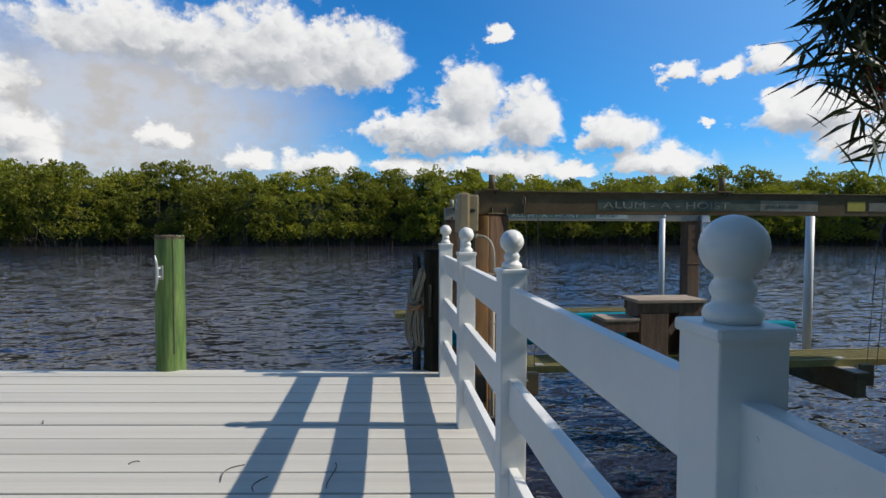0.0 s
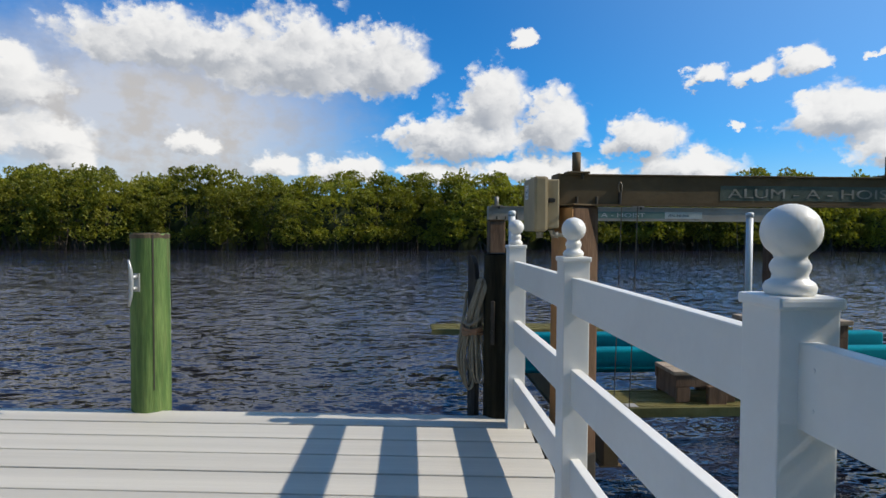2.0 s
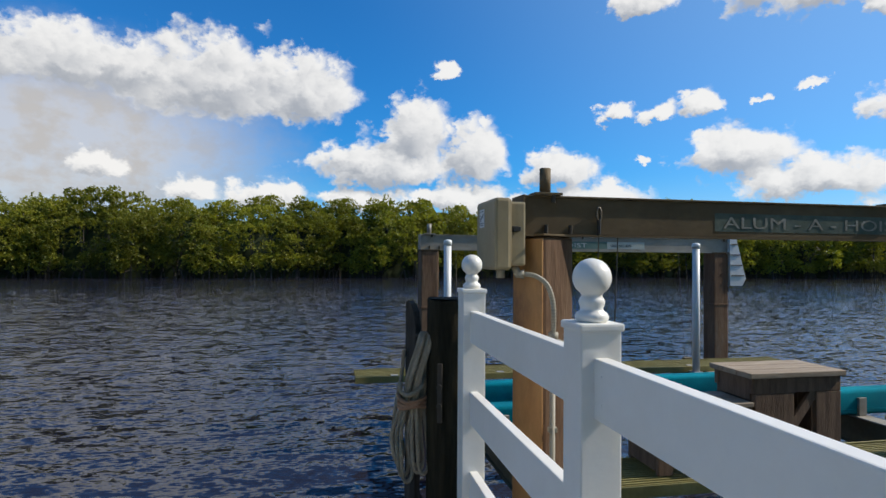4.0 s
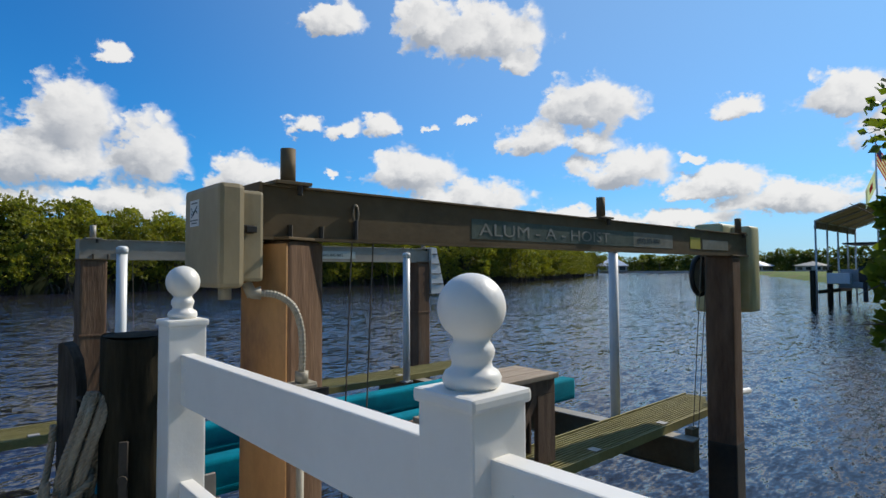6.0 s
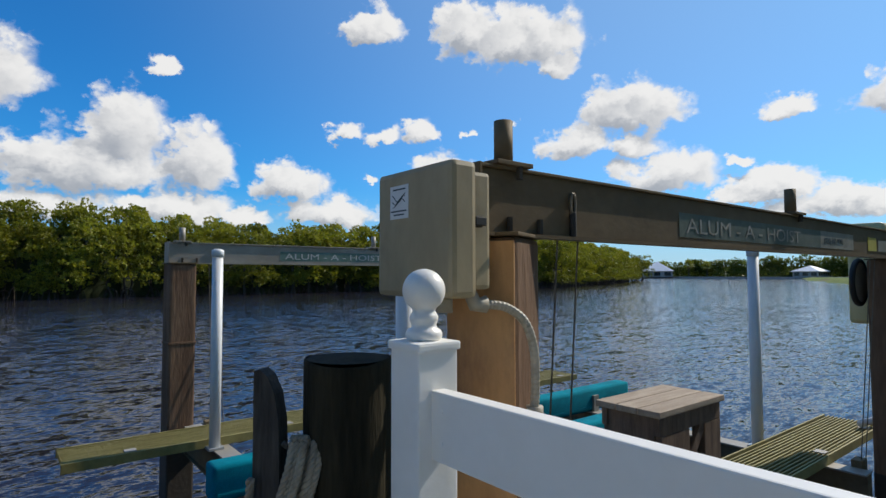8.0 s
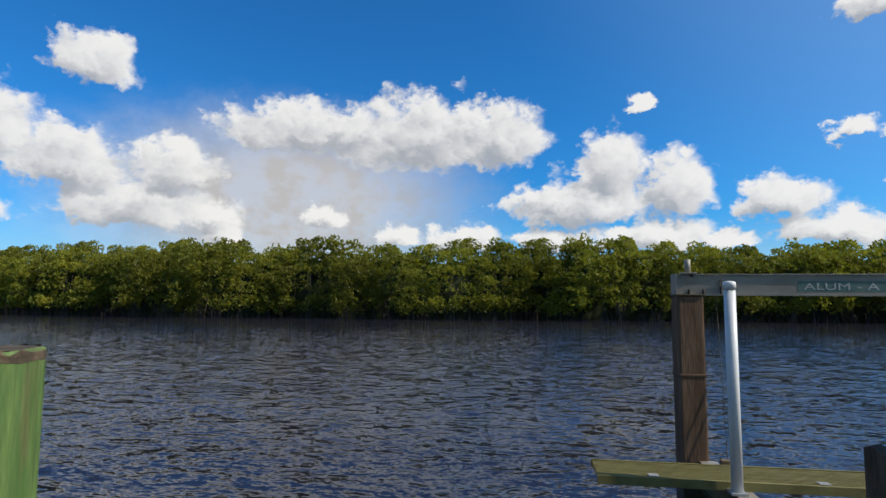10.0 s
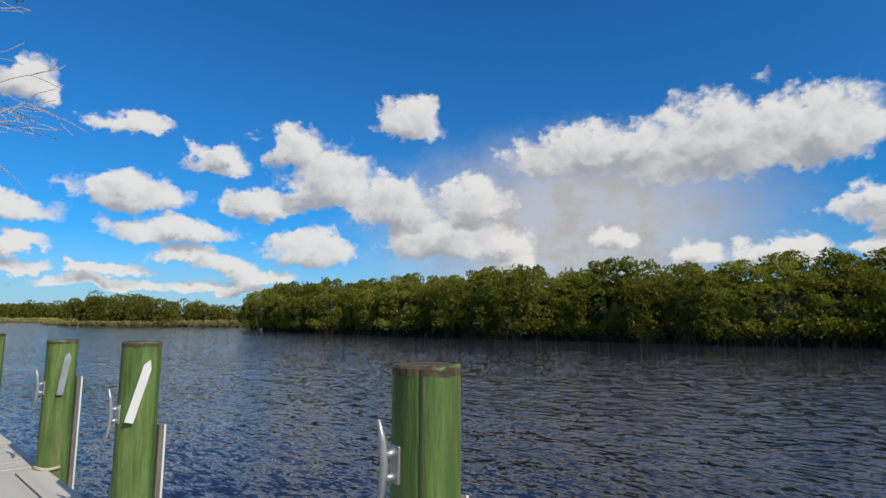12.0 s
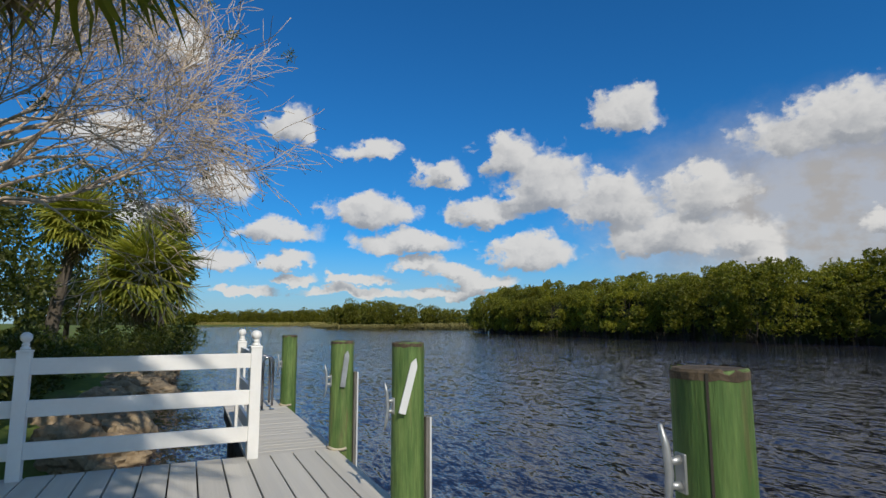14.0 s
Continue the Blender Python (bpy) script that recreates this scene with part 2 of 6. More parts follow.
def water_material():
    m = bpy.data.materials.new("river_water")
    m.use_nodes = True
    m.node_tree.nodes.clear()
    k = Nodes(m.node_tree)
    p = k.add("ShaderNodeTexCoord").outputs["Object"]
    turned = k.add("ShaderNodeMapping", {"Vector": p, "Rotation": (0, 0, radians(14)), "Scale": (0.62, 1.45, 1.0)}).outputs[0]
    bent = k.vec("ADD", turned, k.vec("MULTIPLY", k.noise(turned, 0.6, 2.0).outputs["Color"], (0.9, 0.9, 0)))
    gust = k.ramp(k.noise(p, 0.035, 3.0, 0.6).outputs[0], 0.3, 0.7)
    patch = k.ramp(k.noise(turned, 0.16, 2.0, 0.6).outputs[0], 0.25, 0.75)
    swell = k.vec("SUBTRACT", k.noise(bent, 1.9, 1.0, 0.5).outputs["Color"], (0.5, 0.5, 0.5))
    chop = k.vec("SUBTRACT", k.noise(bent, 5.6, 2.0, 0.6).outputs["Color"], (0.5, 0.5, 0.5))
    ripple = k.vec("SUBTRACT", k.noise(turned, 17.0, 2.0, 0.6).outputs["Color"], (0.5, 0.5, 0.5))
    tilt = k.vec("ADD", k.vec("MULTIPLY", swell, (0.22, 0.34, 0)), k.vec("ADD", k.vec("MULTIPLY", chop, (0.56, 0.96, 0)), k.vec("MULTIPLY", ripple, (0.45, 0.68, 0))))
    rough = k.math("MULTIPLY", k.math("MULTIPLY_ADD", gust, 0.35, 0.8), k.math("MULTIPLY_ADD", patch, 0.5, 0.72))
    tilt = k.vec("MULTIPLY", tilt, k.add("ShaderNodeCombineXYZ", {0: rough, 1: rough, 2: 0.0}).outputs[0])
    relief = k.vec("NORMALIZE", k.vec("ADD", tilt, (0, 0, 1)))
    colour = k.mix(gust, (0.017, 0.018, 0.030), (0.023, 0.020, 0.026))
    shader = k.add("ShaderNodeBsdfPrincipled", {"Base Color": colour, "Roughness": 0.06, "IOR": 1.333, "Normal": relief}).outputs[0]
    k.tree.links.new(shader, k.add("ShaderNodeOutputMaterial").inputs[0])
    return m


WATER = water_material()
DECK = material("grey_deck_paint", (0.49, 0.455, 0.39), (0.57, 0.53, 0.455), 0.62, 1.3, (0.5, 6, 6), 24, 0.10, 0.22, vary=0.07, stain=(0.30, 0.28, 0.24), stain_scale=2.2, stain_edge=(0.66, 0.85))
JOIST = material("dark_wet_timber", (0.035, 0.03, 0.022), (0.07, 0.055, 0.04), 0.8, 2, (1, 1, 1), 30, 0.3, 0.3)
WHITE = material("white_gloss_paint", (0.78, 0.755, 0.70), (0.83, 0.81, 0.76), 0.38, 3, (1, 1, 1), 30, 0.03, 0.08, stain=(0.58, 0.57, 0.52), stain_scale=5, stain_edge=(0.68, 0.86), vary=0.02)
GREEN_PILE = material("green_treated_pile", (0.055, 0.115, 0.022), (0.15, 0.225, 0.06), 0.72, 3, (5, 5, 0.55), 14, 0.5, 0.55, stain=(0.15, 0.12, 0.05), stain_scale=1.6, stain_edge=(0.55, 0.75))
PILE_TOP = material("weathered_pile_top", (0.05, 0.036, 0.02), (0.14, 0.10, 0.06), 0.9, 12, (1, 1, 1), 60, 0.4, 0.5)
DARK_PILE = material("dark_creosote_pile", (0.014, 0.013, 0.008), (0.040, 0.034, 0.02), 0.85, 3, (5, 5, 0.6), 14, 0.5, 0.6, specular=0.12)
GREY_WOOD = material("weathered_grey_wood", (0.10, 0.095, 0.085), (0.20, 0.18, 0.155), 0.85, 4, (6, 6, 0.7), 25, 0.4, 0.4)
BROWN_WOOD = material("weathered_brown_wood", (0.10, 0.058, 0.034), (0.19, 0.118, 0.072), 0.82, 3, (6, 6, 0.8), 22, 0.4, 0.4)
TABLE_TOP = material("sun_bleached_boards", (0.27, 0.20, 0.135), (0.38, 0.30, 0.215), 0.8, 3, (1, 8, 8), 25, 0.35, 0.35, vary=0.12)
RUST_PILE = material("tan_wrapped_pile", (0.46, 0.25, 0.095), (0.36, 0.18, 0.065), 0.6, 2.2, (2, 2, 0.8), 18, 0.22, 0.25, stain=(0.20, 0.10, 0.05), stain_scale=2.0, stain_edge=(0.52, 0.72))
BROWN_PILE = material("brown_timber_pile", (0.12, 0.068, 0.040), (0.19, 0.118, 0.072), 0.8, 2.4, (3, 3, 0.5), 16, 0.45, 0.5, specular=0.2, stain=(0.20, 0.175, 0.14), stain_scale=1.3, stain_edge=(0.6, 0.8))
# aluminium darkened for the near beam's shaded face; the stain is mildew
ALUMINIUM_SHADED = material("shaded_mildewed_aluminium", (0.125, 0.088, 0.048), (0.175, 0.13, 0.074), 0.66, 3, (0.6, 1, 1), 30, 0.2, 0.10, metal=0.05, specular=0.16, stain=(0.065, 0.052, 0.032), stain_scale=2.5, stain_edge=(0.55, 0.8))
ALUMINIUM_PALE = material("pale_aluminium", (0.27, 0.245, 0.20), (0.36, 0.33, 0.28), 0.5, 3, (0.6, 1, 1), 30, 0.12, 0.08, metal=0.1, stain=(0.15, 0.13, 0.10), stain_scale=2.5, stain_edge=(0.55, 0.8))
FIBREGLASS = material("mildewed_cream_fibreglass", (0.28, 0.22, 0.12), (0.36, 0.29, 0.17), 0.55, 3, (1, 1, 0.5), 26, 0.16, 0.10, stain=(0.18, 0.14, 0.065), stain_scale=3.0, stain_edge=(0.50, 0.8))
CREAM = material("yellowed_fibreglass", (0.50, 0.45, 0.20), (0.56, 0.52, 0.30), 0.45, 3, (1, 1, 1), 26, 0.06, 0.05)
CONDUIT = material("grey_plastic_conduit", (0.29, 0.26, 0.195), (0.37, 0.335, 0.26), 0.55, 5, (1, 1, 1), 40, 0.1, 0.05)
PVC = material("white_plastic_pipe", (0.66, 0.67, 0.66), (0.74, 0.74, 0.72), 0.4, 2, (1, 1, 0.5), 20, 0.03, 0.03, stain=(0.52, 0.50, 0.40), stain_scale=2, stain_edge=(0.62, 0.85))
CARPET = material("teal_bunk_carpet", (0.0, 0.15, 0.20), (0.0, 0.21, 0.27), 0.95, 4, (1, 1, 1), 120, 0.3, 0.3, specular=0.1)
GRATING = material("yellowed_grating", (0.20, 0.165, 0.045), (0.29, 0.25, 0.085), 0.7, 4, (1, 1, 1), 40, 0.25, 0.15)
CABLE = material("wire_rope", (0.13, 0.11, 0.08), (0.20, 0.17, 0.13), 0.6, 20, (1, 1, 1), 80, 0.2, 0.2, metal=0.6)
ROPE = material("old_manila_rope", (0.25, 0.205, 0.145), (0.36, 0.31, 0.225), 0.9, 12, (1, 1, 1), 90, 0.3, 0.4)
ROPE_RUST = material("rust_stained_rope", (0.33, 0.17, 0.09), (0.40, 0.24, 0.14), 0.9, 12, (1, 1, 1), 90, 0.3, 0.4)
GALVANISED = material("galvanised_cleat", (0.38, 0.39, 0.39), (0.52, 0.53, 0.53), 0.45, 8, (1, 1, 1), 50, 0.12, 0.08, metal=0.7)
STEEL = material("chromed_steel", (0.30, 0.30, 0.31), (0.36, 0.36, 0.37), 0.22, 6, (1, 1, 1), 50, 0.05, 0.02, metal=1.0)
RUBBER = material("black_rubber", (0.012, 0.012, 0.012), (0.025, 0.024, 0.022), 0.6, 6, (1, 1, 1), 50, 0.1, 0.1)
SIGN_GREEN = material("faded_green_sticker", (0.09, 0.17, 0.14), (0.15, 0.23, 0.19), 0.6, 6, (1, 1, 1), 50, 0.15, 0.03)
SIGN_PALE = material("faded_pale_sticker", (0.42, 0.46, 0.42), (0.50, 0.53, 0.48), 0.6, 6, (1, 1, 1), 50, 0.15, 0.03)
# near-beam copies of the stickers, weathered and darkened for that beam's shade
DIM_GREEN = material("weathered_shaded_green_sticker", (0.05, 0.075, 0.055), (0.10, 0.125, 0.095), 0.6, 6, (1, 1, 1), 50, 0.3, 0.03)
DIM_LETTER = material("weathered_shaded_lettering", (0.20, 0.195, 0.16), (0.31, 0.30, 0.26), 0.6, 9, (1, 1, 1), 50, 0.3, 0.03)
DIM_PALE = material("weathered_shaded_pale_sticker", (0.20, 0.19, 0.15), (0.28, 0.27, 0.21), 0.6, 9, (1, 1, 1), 50, 0.2, 0.03)
SIGN_YELLOW = material("yellow_sticker", (0.48, 0.40, 0.04), (0.55, 0.46, 0.08), 0.6, 6, (1, 1, 1), 50, 0.1, 0.03)
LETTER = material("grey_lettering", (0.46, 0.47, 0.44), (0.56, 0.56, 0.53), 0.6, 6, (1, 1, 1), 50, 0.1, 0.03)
INK = material("dark_print", (0.03, 0.06, 0.07), (0.05, 0.08, 0.09), 0.6, 6, (1, 1, 1), 50, 0.1, 0.03)
LABEL = material("white_label", (0.62, 0.64, 0.64), (0.68, 0.69, 0.68), 0.5, 6, (1, 1, 1), 50, 0.05, 0.03)
BARK = material("grey_brown_bark", (0.075, 0.06, 0.045), (0.15, 0.125, 0.10), 0.9, 5, (3, 3, 0.8), 30, 0.4, 0.6)
MANGROVE_BARK = material("dark_mangrove_bark", (0.028, 0.023, 0.017), (0.065, 0.052, 0.038), 0.9, 5, (3, 3, 0.8), 30, 0.4, 0.6)
PALE_BARK = material("pale_bare_bark", (0.42, 0.32, 0.23), (0.62, 0.51, 0.39), 0.9, 5, (2, 2, 2), 30, 0.3, 0.4)
SOIL = material("grass_and_soil", (0.09, 0.13, 0.03), (0.15, 0.19, 0.045), 0.95, 0.3, (1, 1, 1), 9, 0.4, 0.6, stain=(0.13, 0.10, 0.065), stain_scale=0.25, stain_edge=(0.52, 0.66), specular=0.1)
ROCK = material("eroded_bank_rock", (0.20, 0.145, 0.09), (0.38, 0.29, 0.18), 0.95, 2.5, (1, 1, 1), 14, 0.4, 0.8, specular=0.1)
MANGROVE = leaf_material("mangrove_leaves", (0.080, 0.098, 0.013), (0.330, 0.305, 0.036), 0.5, 0.40)
# near-black leaf colour for the shaded inside of the woods
SHADED_BACKING = leaf_material("shaded_wood_backing", (0.012, 0.020, 0.004), (0.035, 0.050, 0.010), 0.7, 0.1, 0.6)
PALM_GREEN = leaf_material("palm_fronds", (0.13, 0.155, 0.022), (0.45, 0.42, 0.065), 0.4, 0.25, 0.8)
PALM_DEAD = leaf_material("dead_palm_fronds", (0.16, 0.11, 0.06), (0.36, 0.28, 0.17), 0.8, 0.2, 0.8)
SHRUB = leaf_material("shrub_leaves", (0.035, 0.055, 0.010), (0.15, 0.16, 0.028), 0.45, 0.3, 0.7)
SEA_GRAPE = leaf_material("sea_grape_leaves", (0.04, 0.07, 0.010), (0.17, 0.20, 0.022), 0.4, 0.4, 0.7)
BRUSH = leaf_material("bottlebrush_leaves", (0.018, 0.030, 0.010), (0.05, 0.06, 0.02), 0.5, 0.2, 0.7)
FLOWER = leaf_material("pink_flower_bristles", (0.30, 0.02, 0.05), (0.55, 0.06, 0.12), 0.6, 0.3, 3.0)
REED = leaf_material("dry_reeds", (0.30, 0.25, 0.09), (0.48, 0.42, 0.17), 0.7, 0.2, 0.3)
ROOF_WHITE = material("white_metal_roof", (0.66, 0.67, 0.68), (0.74, 0.74, 0.75), 0.5, 0.6, (1, 1, 1), 6, 0.05, 0.05)
STUCCO = material("pale_stucco", (0.30, 0.28, 0.25), (0.40, 0.37, 0.33), 0.85, 0.6, (1, 1, 1), 8, 0.1, 0.1)
DARK_GLASS = material("dark_window_glass", (0.015, 0.018, 0.02), (0.03, 0.034, 0.038), 0.1, 1, (1, 1, 1), 8, 0.05, 0.0)
CANVAS = material("brown_canopy_canvas", (0.15, 0.115, 0.09), (0.21, 0.165, 0.13), 0.85, 1.5, (1, 1, 1), 20, 0.12, 0.1, through_light=0.08)
CANVAS_STRIPE = material("pale_canopy_seam", (0.34, 0.29, 0.24), (0.42, 0.36, 0.30), 0.85, 1.5, (1, 1, 1), 20, 0.1, 0.1, through_light=0.08)
FLAG_RED = material("flag_red_cloth", (0.42, 0.02, 0.03), (0.5, 0.03, 0.05), 0.8, 3, (1, 1, 1), 30, 0.1, 0.1, through_light=0.35)
FLAG_WHITE = material("flag_white_cloth", (0.66, 0.66, 0.66), (0.74, 0.74, 0.74), 0.8, 3, (1, 1, 1), 30, 0.05, 0.1, through_light=0.35)
FLAG_BLUE = material("flag_blue_cloth", (0.02, 0.03, 0.16), (0.03, 0.04, 0.2), 0.8, 3, (1, 1, 1), 30, 0.1, 0.1, through_light=0.35)
BOAT_GREY = material("grey_boat_side", (0.22, 0.25, 0.27), (0.28, 0.31, 0.33), 0.4, 1, (1, 1, 1), 10, 0.06, 0.03)

# ---------------------------------------------------------------- builders
def placed(ob):
    return placed(ob.parent) @ ob.matrix_basis if ob.parent else ob.matrix_basis.copy()


def thing(name, at, label, category, group="", kind="", turn=0.0):
    """An Empty at a thing's base, which parents its parts."""
    ob = new(name)
    ob.empty_display_size = 0.1
    ob.matrix_basis = pose(*at, 0, 0, turn)
    return tagged(ob, label, category, group, kind)


def part(name, bm, mat, parent=None, label="", smooth=False):
    """Link a bmesh, built in world places, as one mesh object under a thing or a part."""
    if parent:
        bm.transform(placed(parent).inverted())
    me = bpy.data.meshes.new(name)
    bm.to_mesh(me)
    bm.free()
    me.materials.append(mat)
    if smooth:
        me.polygons.foreach_set("use_smooth", [True] * len(me.polygons))
    ob = new(name, me)
    ob.parent = parent
    return tagged(ob, label)


def box(bm, x0, x1, y0, y1, z0, z1, bevel=0.0, m=None):
    new_verts = bmesh.ops.create_cube(bm, size=1.0)["verts"]
    for v in new_verts:
        v.co = Vector((x0 + (v.co.x + 0.5) * (x1 - x0), y0 + (v.co.y + 0.5) * (y1 - y0), z0 + (v.co.z + 0.5) * (z1 - z0)))
    if bevel:
        edges = list({e for v in new_verts for e in v.link_edges})
        done = bmesh.ops.bevel(bm, geom=edges, offset=bevel, segments=2, affect="EDGES", profile=0.6)
        new_verts = list({v for f in done["faces"] for v in f.verts} | {v for v in new_verts if v.is_valid})
    if m:
        bmesh.ops.transform(bm, matrix=m, verts=new_verts)
    return bm


def tube(bm, path, radii, seg=10, caps=True):
    """A tube along points, with a radius at each."""
    path = [Vector(p) for p in path]
    if not isinstance(radii, (list, tuple)):
        radii = [radii] * len(path)
    rings = []
    side = None
    for i, p in enumerate(path):
        d = (path[min(i + 1, len(path) - 1)] - path[max(i - 1, 0)]).normalized()
        if side is None or abs(side.dot(d)) > 0.95:
            side = d.orthogonal()
        side = (side - d * side.dot(d)).normalized()
        up = d.cross(side)
        rings.append([bm.verts.new(p + (side * math.cos(a) + up * math.sin(a)) * radii[i]) for a in (2 * math.pi * k / seg for k in range(seg))])
    for a, b in zip(rings, rings[1:]):
        for k in range(seg):
            bm.faces.new((a[k], a[(k + 1) % seg], b[(k + 1) % seg], b[k]))
    if caps:
        bm.faces.new(rings[0][::-1])
        bm.faces.new(rings[-1])
    return bm


def lathe(bm, at, profile, seg=24):
    """A turned shape about the upright through at: (radius, height) pairs from below to above."""
    rings = [[bm.verts.new((at[0] + r * math.cos(2 * math.pi * k / seg), at[1] + r * math.sin(2 * math.pi * k / seg), at[2] + z)) for k in range(seg)] for r, z in profile]
    for a, b in zip(rings, rings[1:]):
        for k in range(seg):
            bm.faces.new((a[k], a[(k + 1) % seg], b[(k + 1) % seg], b[k]))
    bm.faces.new(rings[0][::-1])
    bm.faces.new(rings[-1])
    return bm


def writing(text, size, m, mat, parent, depth=0.0006, name="lettering", width=1.0):
    """Letters of the built-in font as a mesh."""
    curve = bpy.data.curves.new("letters", "FONT")
    curve.body, curve.size, curve.extrude, curve.resolution_u = text, size, depth, 3
    ob = bpy.data.objects.new("letters", curve)
    scene.collection.objects.link(ob)
    bpy.context.view_layer.update()
    me = bpy.data.meshes.new_from_object(ob.evaluated_get(bpy.context.evaluated_depsgraph_get()))
    bpy.data.objects.remove(ob)
    bpy.data.curves.remove(curve)
    bm = bmesh.new()
    bm.from_mesh(me)
    bpy.data.meshes.remove(me)
    bm.transform(m @ Matrix.Diagonal((width, 1, 1, 1)))
    return part(name, bm, mat, parent)


def leaves(name, places, ways, sizes, mat, parent=None, slim=0.42, seed=1, droop=0.0, label=""):
    """A mesh of many small leaf blades: kites of two triangles, each at a place and pointing along a way."""
    rng = np.random.default_rng(seed)
    n = len(places)
    d = ways / (np.linalg.norm(ways, axis=1, keepdims=True) + 1e-9)
    r = rng.normal(size=(n, 3))
    s = np.cross(d, r)
    s /= np.linalg.norm(s, axis=1, keepdims=True) + 1e-9
    sizes = np.asarray(sizes).reshape(-1, 1) * np.ones((n, 1))
    tip = places + d * sizes
    tip[:, 2] -= droop * sizes[:, 0]
    mid = places + d * sizes * 0.45
    verts = np.stack([places, mid + s * sizes * slim / 2, tip, mid - s * sizes * slim / 2], 1).reshape(-1, 3)
    if parent:
        inv = np.array(placed(parent).inverted())
        verts = verts @ inv[:3, :3].T + inv[:3, 3]
    me = bpy.data.meshes.new(name)
    me.vertices.add(4 * n)
    me.loops.add(4 * n)
    me.polygons.add(n)
    me.vertices.foreach_set("co", verts.astype(np.float32).ravel())
    me.loops.foreach_set("vertex_index", np.arange(4 * n, dtype=np.int32))
    me.polygons.foreach_set("loop_start", np.arange(0, 4 * n, 4, dtype=np.int32))
    me.polygons.foreach_set("loop_total", np.full(n, 4, dtype=np.int32))
    me.materials.append(mat)
    me.update(calc_edges=True)
    ob = new(name, me)
    ob.parent = parent
    return tagged(ob, label)


# ---------------------------------------------------------------- water and land
WATER_Z = -0.9


def sheet(name, mat, label, category, xs, ys, height):
    xs, ys = np.asarray(xs, float), np.asarray(ys, float)
    gx, gy = np.meshgrid(xs, ys)
    gz = height(gx, gy)
    me = bpy.data.meshes.new(name)
    nx, ny = len(xs), len(ys)
    i = np.arange(nx * ny).reshape(ny, nx)
    faces = np.stack([i[:-1, :-1], i[:-1, 1:], i[1:, 1:], i[1:, :-1]], -1).reshape(-1, 4)
    me.from_pydata(np.stack([gx, gy, gz], -1).reshape(-1, 3).tolist(), [], faces.tolist())
    me.polygons.foreach_set("use_smooth", [True] * len(me.polygons))
    me.materials.append(mat)
    return tagged(new(name, me), label, category, kind="structure")


sheet("water", WATER, "dark rippled river water reflecting the sky", "river", [-2500, 2500], [-2500, 2500], lambda x, y: 0 * x + WATER_Z)


def south_shore(x):
    left = 1.75 + 0.105 * np.abs(x)
    right = 0.1 + 0.085 * np.abs(x) + 0.33 * np.clip(x - 45, 0, 400)
    middle = -1.6
    a = np.clip((-x - 7.6) / 3.0, 0, 1)
    b = np.clip((x - 3.5) / 3.5, 0, 1)
    return middle * (1 - a) * (1 - b) + left * a + right * b


def north_shore(x):
    bank = 66 + 2.0 * np.sin(x * 0.05) + np.clip(x - 70, 0, 95) * 0.42 + np.clip(-x - 90, 0, 30) * 0.35
    opening = np.clip(np.maximum(x - 166, -x - 111), 0, 8) * 60
    return bank + opening


def land(x, y):
    bump = 0.12 * np.sin(x * 1.7 + y) * np.cos(y * 1.3 - x * 0.6)
    south = (south_shore(x) - y) * 0.9
    north = (y - north_shore(x) - 4.0) * 0.4
    east = (x - 300 - 0.1 * (y - 60)) * 0.5
    west = np.maximum(-430 - x, -np.hypot((x + 200) / 1.3, y - 105) * 0.5 + 9) * 0.4
    h = np.maximum(np.maximum(south, north), np.maximum(east, west))
    return WATER_Z + np.clip(h, -1.5, 0.75) + np.where(h > 0, bump, 0) * 0.6


def spaced(lo, hi, near, far, step):
    out = list(np.arange(near[0], near[1], step))
    a, d = near[1], step
    while a < hi:
        out.append(a)
        d *= far
        a += d
    a, d = near[0], step
    while a > lo:
        d *= far
        a -= d
        out.append(a)
    return sorted(out)


sheet("ground", SOIL, "grassy shore sloping to the river", "ground", spaced(-2400, 2400, (-40, 24), 1.08, 0.6), spaced(-2400, 2400, (-14, 14), 1.08, 0.6), land)

# ---------------------------------------------------------------- the dock
DECK_TURN = -5.3
D = pose(0, 0, 0, 0, 0, DECK_TURN)  # the deck lies a little askew to the railing beside the lift


def on_deck(x, y, z=0.0):
    return D @ Vector((x, y, z))


BOARD = 0.2275
EDGE = 4.71
frame_bm = bmesh.new()
for y in np.arange(-3.0, 4.7, 1.1):
    box(frame_bm, -7.1, 0.45, y, y + 0.05, -0.28, -0.045, 0, D)
for x in (-7.06, -5.0, -3.0, -1.0):
    box(frame_bm, x, x + 0.05, -3.0, EDGE - 0.06, -0.30, -0.045, 0, D)
box(frame_bm, -11.35, 0.42, EDGE - 0.055, EDGE - 0.005, -0.27, -0.043, 0, D)
box(frame_bm, -11.35, -7.1, 3.83, 3.88, -0.27, -0.043, 0, D)
box(frame_bm, -11.35, -11.30, 3.88, EDGE - 0.06, -0.27, -0.043, 0, D)
for x, y in ((-11.1, 4.0), (-9.2, 4.0), (-7.2, 3.9), (-7.0, 1.0), (-7.0, -1.5), (-3.5, 2.5), (-0.2, 2.5), (-0.2, 0.2), (-3.5, 0.0)):
    tube(frame_bm, [D @ Vector((x, y, -2.6)), D @ Vector((x, y, -0.28))], 0.11, 12)
deck = tagged(part("deck", frame_bm, JOIST), "grey painted wooden dock platform over the water", "dock", kind="structure")


